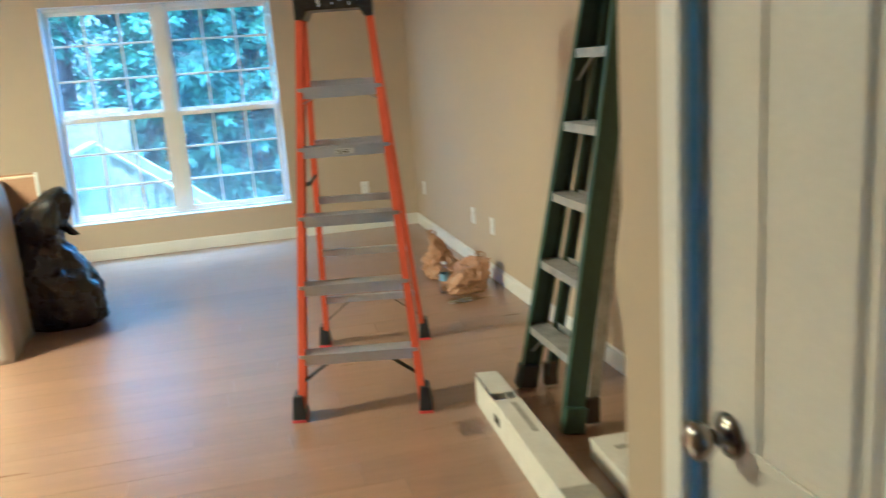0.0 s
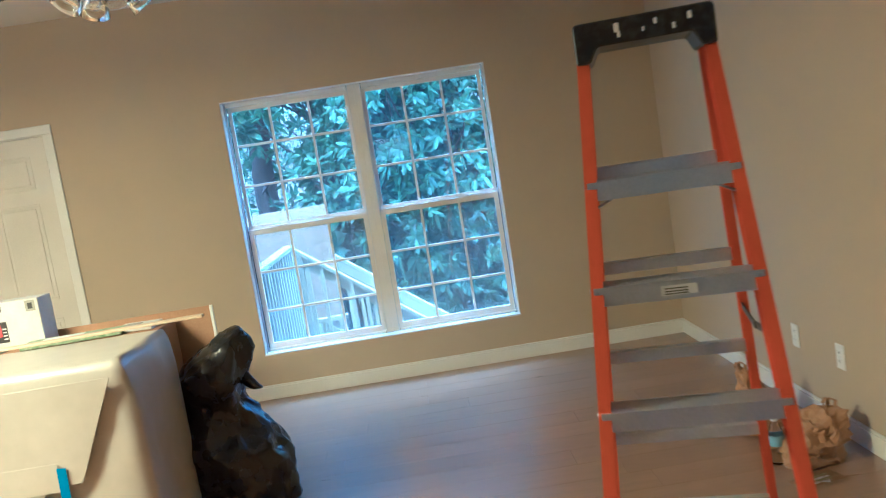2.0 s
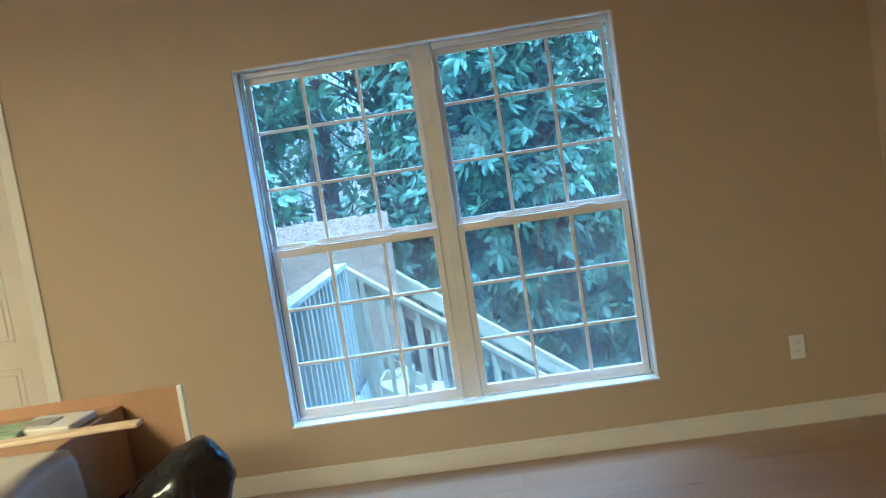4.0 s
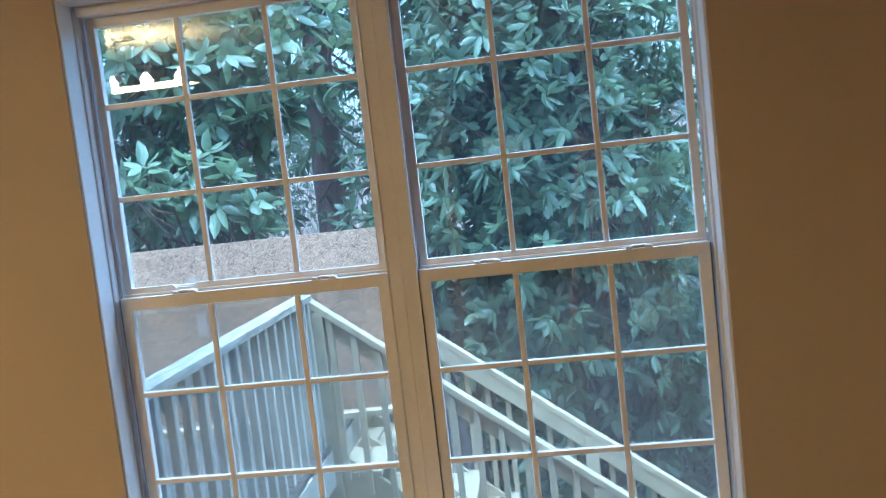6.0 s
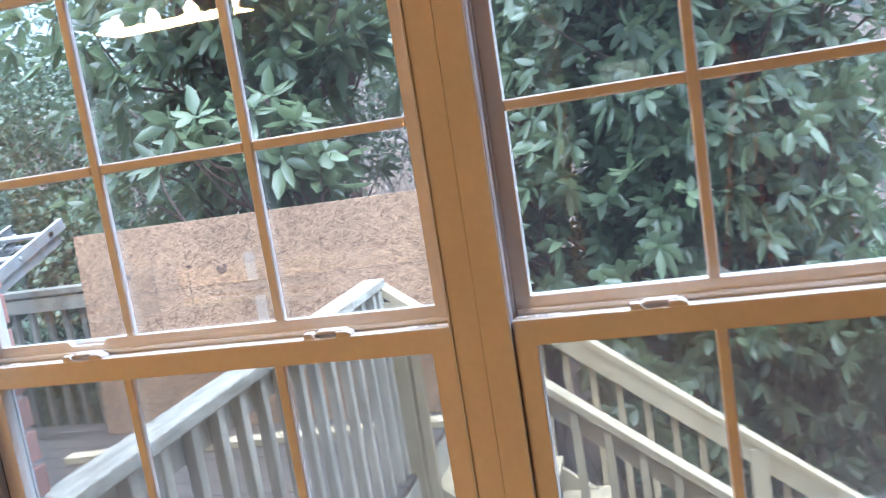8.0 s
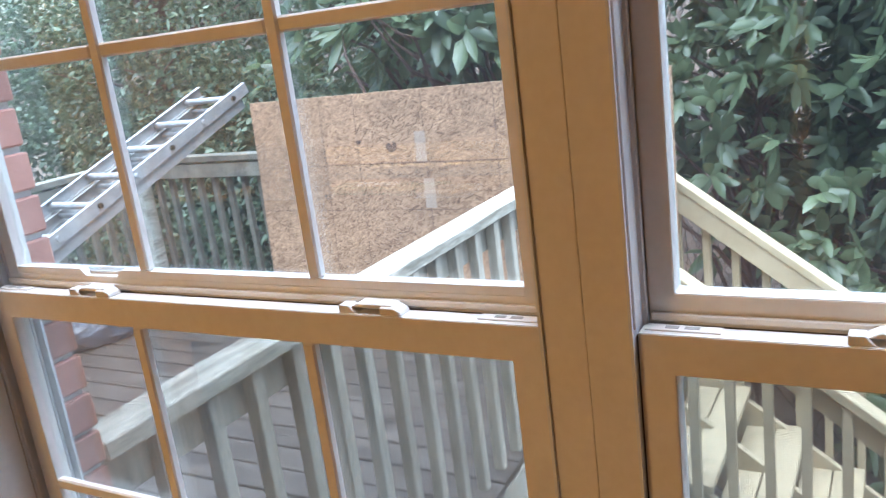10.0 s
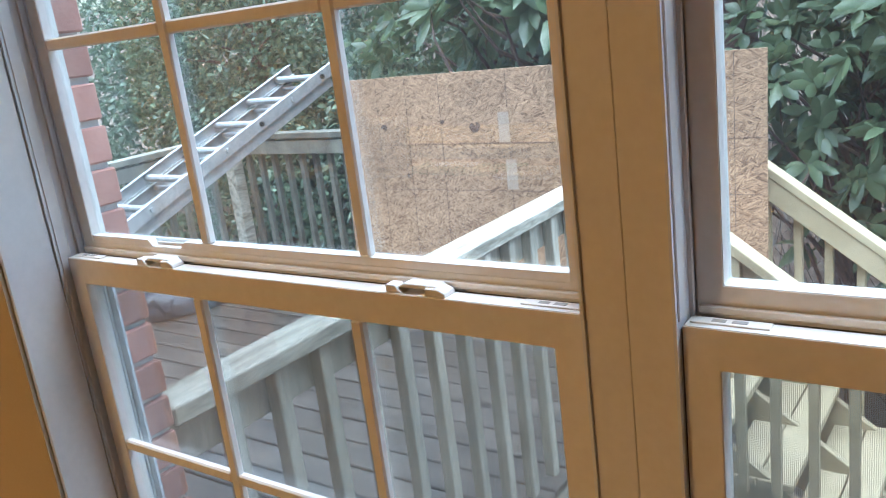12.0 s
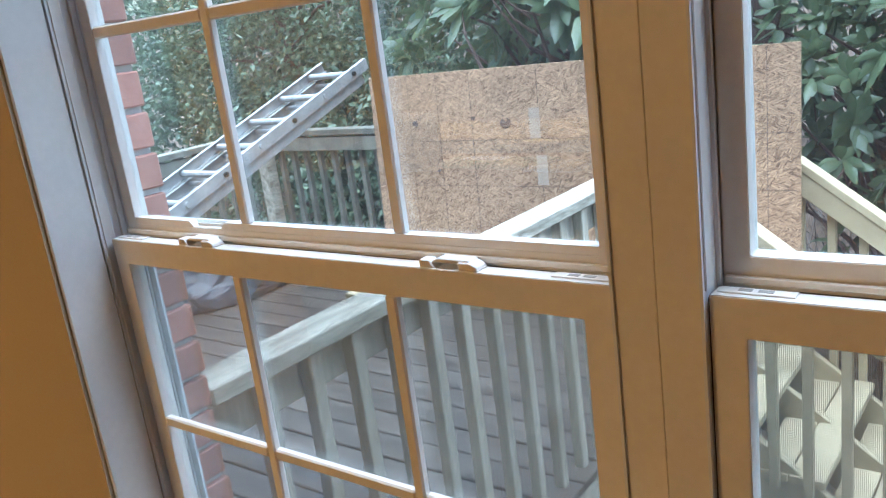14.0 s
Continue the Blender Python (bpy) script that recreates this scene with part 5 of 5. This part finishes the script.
def evergreen(name, x, y, height, centre, radii, count, seed, label, singles=0, trunk_r=0.09, leaf=1.0):
    """A broad-leaved evergreen: trunk, limbs, twigs that end in rosettes of long glossy leaves."""
    rng = np.random.default_rng(seed)
    z0 = hill(x, y) - 0.1
    t = thing(name, pose(0, 0, 0), label, "tree")
    bm = bmesh.new()
    pts = [Vector((x + 0.10 * math.sin(i * 1.3 + seed), y + 0.08 * math.cos(i * 1.1), z0 + (height - z0) * i / 7)) for i in range(8)]
    limb(bm, pts, trunk_r, 0.025, 10)
    part("trunk", bm, BARK, t, "", True)
    c, r = np.array(centre), np.array(radii)
    d = unit(rng.normal(size=(count, 3)))
    f = rng.uniform(0.08, 1.0, count) ** 0.60
    lump = np.array([noise.noise(Vector(q * 2.1 + seed)) for q in d])
    tips = c + d * r * (f * (1.0 + 0.42 * lump))[:, None]
    keep = (tips[:, 1] > 12.42) & (tips[:, 2] > hill(x, y) + 0.2)
    tips, d = tips[keep], d[keep]
    out = unit(d * 0.8 + rng.normal(0, 0.45, d.shape) + np.array([0, -0.15, 0.45]))
    bm = bmesh.new()
    for i in range(0, len(tips), 7 if count > 200 else 2):
        p = Vector(tips[i])
        h = min(max(p.z - 0.7 - 0.3 * rng.random(), z0 + 0.5), height)
        s = pts[min(7, max(0, int((h - z0) / (height - z0) * 7)))]
        mid = s.lerp(p, 0.55) + Vector(rng.normal(0, 0.16, 3))
        limb(bm, [s, s.lerp(mid, 0.5) + Vector((0, 0, 0.08)), mid, mid.lerp(p, 0.6) + Vector(rng.normal(0, 0.05, 3)), p], 0.022, 0.004, 5)
    part("limbs", bm, BARK, t, "dark forking limbs")
    v, tmpl = rosettes(rng, tips, out, 8, (0.13 * leaf, 0.21 * leaf), (0.054 * leaf, 0.084 * leaf), 0.5)
    if singles:
        order = np.argsort(np.abs(v[:, 0, 0] - 0.4) + 1.2 * (v[:, 0, 1] - 12.4) + 0.5 * np.abs(v[:, 0, 2] - 1.0))
        pick, rest = order[:singles], order[singles:]
    else:
        pick, rest = [], np.arange(len(v))
    mesh_of_leaves("crown", v[rest], tmpl, LEAF, t, "dense glossy dark green leaves")["kind"] = "stuff"
    for i in pick:
        me = bpy.data.meshes.new("leaf")
        me.from_pydata((v[i] - v[i][0]).tolist(), [], tmpl)
        me.polygons.foreach_set("use_smooth", [True] * len(tmpl))
        me.materials.append(LEAFO)
        share("leaf", me, t, Matrix.Translation(v[i][0]))
    return t


evergreen("magnolia_tree", 0.8, 15.0, 5.2, (0.60, 14.6, 1.5), (1.60, 2.0, 4.3), 4700, 11, "broad evergreen magnolia with large glossy leaves", 280, leaf=0.9)
evergreen("magnolia_tree", -1.0, 15.9, 5.4, (-0.9, 15.7, 3.4), (2.0, 1.4, 2.6), 560, 23, "evergreen magnolia with bare lower limbs")
evergreen("magnolia_tree", -0.62, 14.0, 1.6, (-0.92, 13.7, 0.75), (0.60, 0.60, 1.10), 60, 71, "young evergreen magnolia with dark forking limbs behind the deck corner", trunk_r=0.04, leaf=1.0)
evergreen("magnolia_tree", -2.3, 13.2, 1.9, (-2.45, 12.95, 1.52), (1.0, 0.45, 0.42), 46, 83, "young evergreen with large leaves over the board", trunk_r=0.02, leaf=1.3)
evergreen("magnolia_tree", -3.5, 14.3, 3.6, (-2.75, 13.75, 2.75), (1.75, 0.75, 1.05), 250, 59, "evergreen magnolia with broad olive leaves over the deck rail", trunk_r=0.05, leaf=1.3)
evergreen("rhododendron_bush", 1.75, 14.4, 0.2, (1.75, 14.2, -0.55), (1.15, 0.8, 0.85), 190, 97, "low evergreen bush of large leaves below the steps", trunk_r=0.04)
evergreen("rhododendron_bush", -3.3, 14.4, 2.6, (-3.3, 14.2, 1.3), (1.5, 1.0, 1.4), 260, 31, "evergreen bush of large leaves behind the deck")
evergreen("magnolia_tree", -3.2, 17.2, 6.5, (-3.4, 16.8, 4.6), (2.6, 1.6, 2.6), 700, 47, "tall evergreen with drooping leaves")

for x, y, r, h, lab in ((-1.93, 15.9, 0.178, 9.0, "straight pine trunk with scaly brown bark"), (-7.9, 15.8, 0.21, 9.0, "ivy-clad trunk at the wood's edge"),
                        (-4.6, 19.5, 0.14, 10.0, "slim bare trunk in the wood"), (3.9, 21.0, 0.17, 10.0, "slim bare trunk on the bank"), (-10.5, 20.0, 0.18, 10.0, "slim bare trunk in the wood")):
    t = thing("tree", pose(x, y, 0), lab, "tree")
    bm = bmesh.new()
    z0 = hill(x, y) - 0.2
    limb(bm, [Vector((0.05 * math.sin(i * 1.7), 0.05 * math.cos(i * 2.1), z0 + (h - z0) * i / 9)) for i in range(10)], r * 1.15, r * 0.6, 14)
    part("trunk", crumple(bm, 0.012, 7.0, x, False), BARK, t, "", True)
    bm = bmesh.new()
    rg = np.random.default_rng(int(abs(x) * 10))
    for i in range(9):
        zz = rg.uniform(0.5, h)
        a = rg.uniform(0, 6.28)
        p = Vector((0, 0, zz))
        q = p + Vector((math.cos(a) * 0.9, math.sin(a) * 0.9, rg.uniform(-0.3, 0.5)))
        limb(bm, [p, p.lerp(q, 0.5) + Vector((0, 0, 0.12)), q, q + Vector((math.cos(a + 0.5) * 0.5, math.sin(a + 0.5) * 0.5, 0.2))], 0.03, 0.006, 5)
    part("limbs", bm, BARK, t, "thin dead limbs")


def shrub_mass(name, boxes, count, seed, size, label):
    """A bank of small-leaved shrubs, as one uncountable mass."""
    rng = np.random.default_rng(seed)
    allv = []
    for (cx, cy, cz, rx, ry, rz), share_of in boxes:
        n = int(count * share_of)
        d = unit(rng.normal(size=(n, 3)))
        f = rng.uniform(0.45, 1.0, n) ** 0.5
        lump = np.array([noise.noise(Vector(q * 2.6 + seed + cx)) for q in d])
        base = np.array([cx, cy, cz]) + d * np.array([rx, ry, rz]) * (f * (1 + 0.5 * lump))[:, None]
        ax = unit(rng.normal(size=(n, 3)) + d * 0.6 + np.array([0, -0.3, 0.1]))
        sd = unit(np.cross(ax, rng.normal(size=(n, 3))))
        v, tmpl = leaf_arrays(base, ax, sd, rng.uniform(*size, n), rng.uniform(size[0] * 0.45, size[1] * 0.5, n), rng.uniform(0, 0.4, n))
        allv.append(v)
    ob = mesh_of_leaves(name, np.concatenate(allv), tmpl, SHRUB, None, label)
    tagged(ob, label, "shrubs", kind="stuff")


shrub_mass("shrubs", [((-7.6, 16.2, 1.2, 2.6, 1.3, 2.4), 0.34), ((-10.5, 17.5, 2.2, 3.0, 1.5, 3.2), 0.28), ((-5.2, 18.5, 1.8, 2.4, 1.2, 1.8), 0.18), ((-7.0, 19.8, 4.6, 3.6, 1.6, 3.2), 0.20), ((-12.5, 19.0, 4.5, 3.0, 1.6, 4.0), 0.16), ((-3.2, 20.5, 4.0, 3.0, 1.4, 3.0), 0.14),
                       ((-9.2, 15.7, 0.5, 3.0, 1.2, 2.2), 0.26), ((-6.3, 15.6, 0.1, 2.0, 1.0, 1.5), 0.20), ((-14.5, 17.0, 1.5, 3.0, 1.5, 3.5), 0.15)],
           50000, 5, (0.060, 0.13), "small-leaved green shrubs and ivy at the wood's edge")
shrub_mass("undergrowth", [((3.8, 17.2, 0.6, 2.4, 1.2, 1.2), 0.4), ((0.0, 20.5, 2.2, 4.0, 1.5, 1.4), 0.3), ((5.5, 14.6, -0.8, 1.4, 1.2, 1.0), 0.2), ((0.2, 17.6, 0.6, 1.8, 0.8, 1.6), 0.3)],
           6500, 8, (0.05, 0.11), "sparse low green undergrowth on the bank")

rng = np.random.default_rng(77)
tv, tf = [], []
for i in range(12000):
    y = rng.uniform(14.0, 33.0)
    x = rng.uniform(-1.0, 1.0) * (4.5 + (y - 8) * 0.75) - 1.0
    if i % 4 == 0:
        x, y = rng.uniform(1.4, 6.5), rng.uniform(13.6, 19.0)
    z = hill(x, y) - 0.05
    hgt = rng.uniform(0.5, 2.2) * (1 + max(0, y - 20) * 0.10)
    p = np.array([x, y, z])
    w = rng.uniform(0.003, 0.010) * (1 + (y - 14) * 0.05)
    lean = rng.normal(0, 0.55, 2)
    for k in range(2):
        q = p + np.array([lean[0] * hgt * 0.5, lean[1] * hgt * 0.5, hgt * 0.5])
        o = len(tv)
        for c, ww in ((p, w * (1 - 0.4 * k)), (q, w * (0.6 - 0.45 * k))):
            for a in (0, 2.1, 4.2):
                tv.append((c[0] + ww * math.cos(a), c[1] + ww * math.sin(a), c[2]))
        for a in range(3):
            tf.append((o + a, o + (a + 1) % 3, o + 3 + (a + 1) % 3, o + 3 + a))
        p = q
        lean = lean + rng.normal(0, 0.6, 2)
me = bpy.data.meshes.new("brush")
me.from_pydata(tv, [], tf)
me.materials.append(TWIG)
tagged(new("brush", me), "tangle of bare grey-brown brush in the wood", "brush", kind="stuff")


# ---- pieces: floor planks, deck boards, bricks ----
PW = 0.190
bm = B((-0.5, -PW / 2 + 0.0006, -0.012), (0.5, PW / 2 - 0.0006, 0.0), 0.0)
me = bpy.data.meshes.new("plank")
bm.to_mesh(me)
bm.free()
me.materials.append(FLOORW)
rng = random.Random(4)
y = SY + PW / 2
while y < WY:
    x = LX - rng.uniform(0, 1.3)
    while x < RX:
        a, b = max(x, LX), min(x + 1.38, RX)
        if y > CY - PW or b < CX + 0.2 or a < CX:
            if b - a > 0.02:
                half = min(PW, 2 * (WY - y)) if y + PW / 2 > WY else PW
                share("plank", me, floor, Matrix.Translation(((a + b) / 2, y, -0.0001 * rng.random())) @ Matrix.Diagonal((b - a - 0.0012, 1, 1, 1)))
        x += 1.38
    y += PW

bm = B((-1.72, -0.067, -0.032), (1.72, 0.067, 0.0), 0.004)
me = bpy.data.meshes.new("deck_board")
bm.to_mesh(me)
bm.free()
me.materials.append(DECKW)
for i in range(22):
    share("deck_board", me, deck, pose(-2.655 + 0.012 * rng.uniform(-1, 1), 8.95 + 0.1425 * i, DECK - 0.002 * rng.random(), 0, 0, 0.1 * rng.uniform(-1, 1)))

bm = B((-0.096, -0.051, -0.0285), (0.096, 0.051, 0.0285), 0.003)
me = bpy.data.meshes.new("brick")
bm.to_mesh(me)
bm.free()
me.materials.append(BRICK)
for k in range(46):
    z = -0.62 + 0.0677 * k
    for j in range(3):
        x = -BX - 0.096 + 0.004 * rng.uniform(-1, 1) - 0.203 * j - (0.1015 if k % 2 else 0)
        share("brick", me, brick_wall, pose(x, BY1 - 0.051 + 0.002 * rng.uniform(-1, 1), z, 0, 0, 0.6 * rng.uniform(-1, 1)))
        if j == 0 and k % 2:
            share("brick", me, brick_wall, Matrix.Translation((-BX - 0.046 + 0.003 * rng.uniform(-1, 1), BY1 - 0.051, z)) @ Matrix.Diagonal((0.48, 1, 1, 1)))
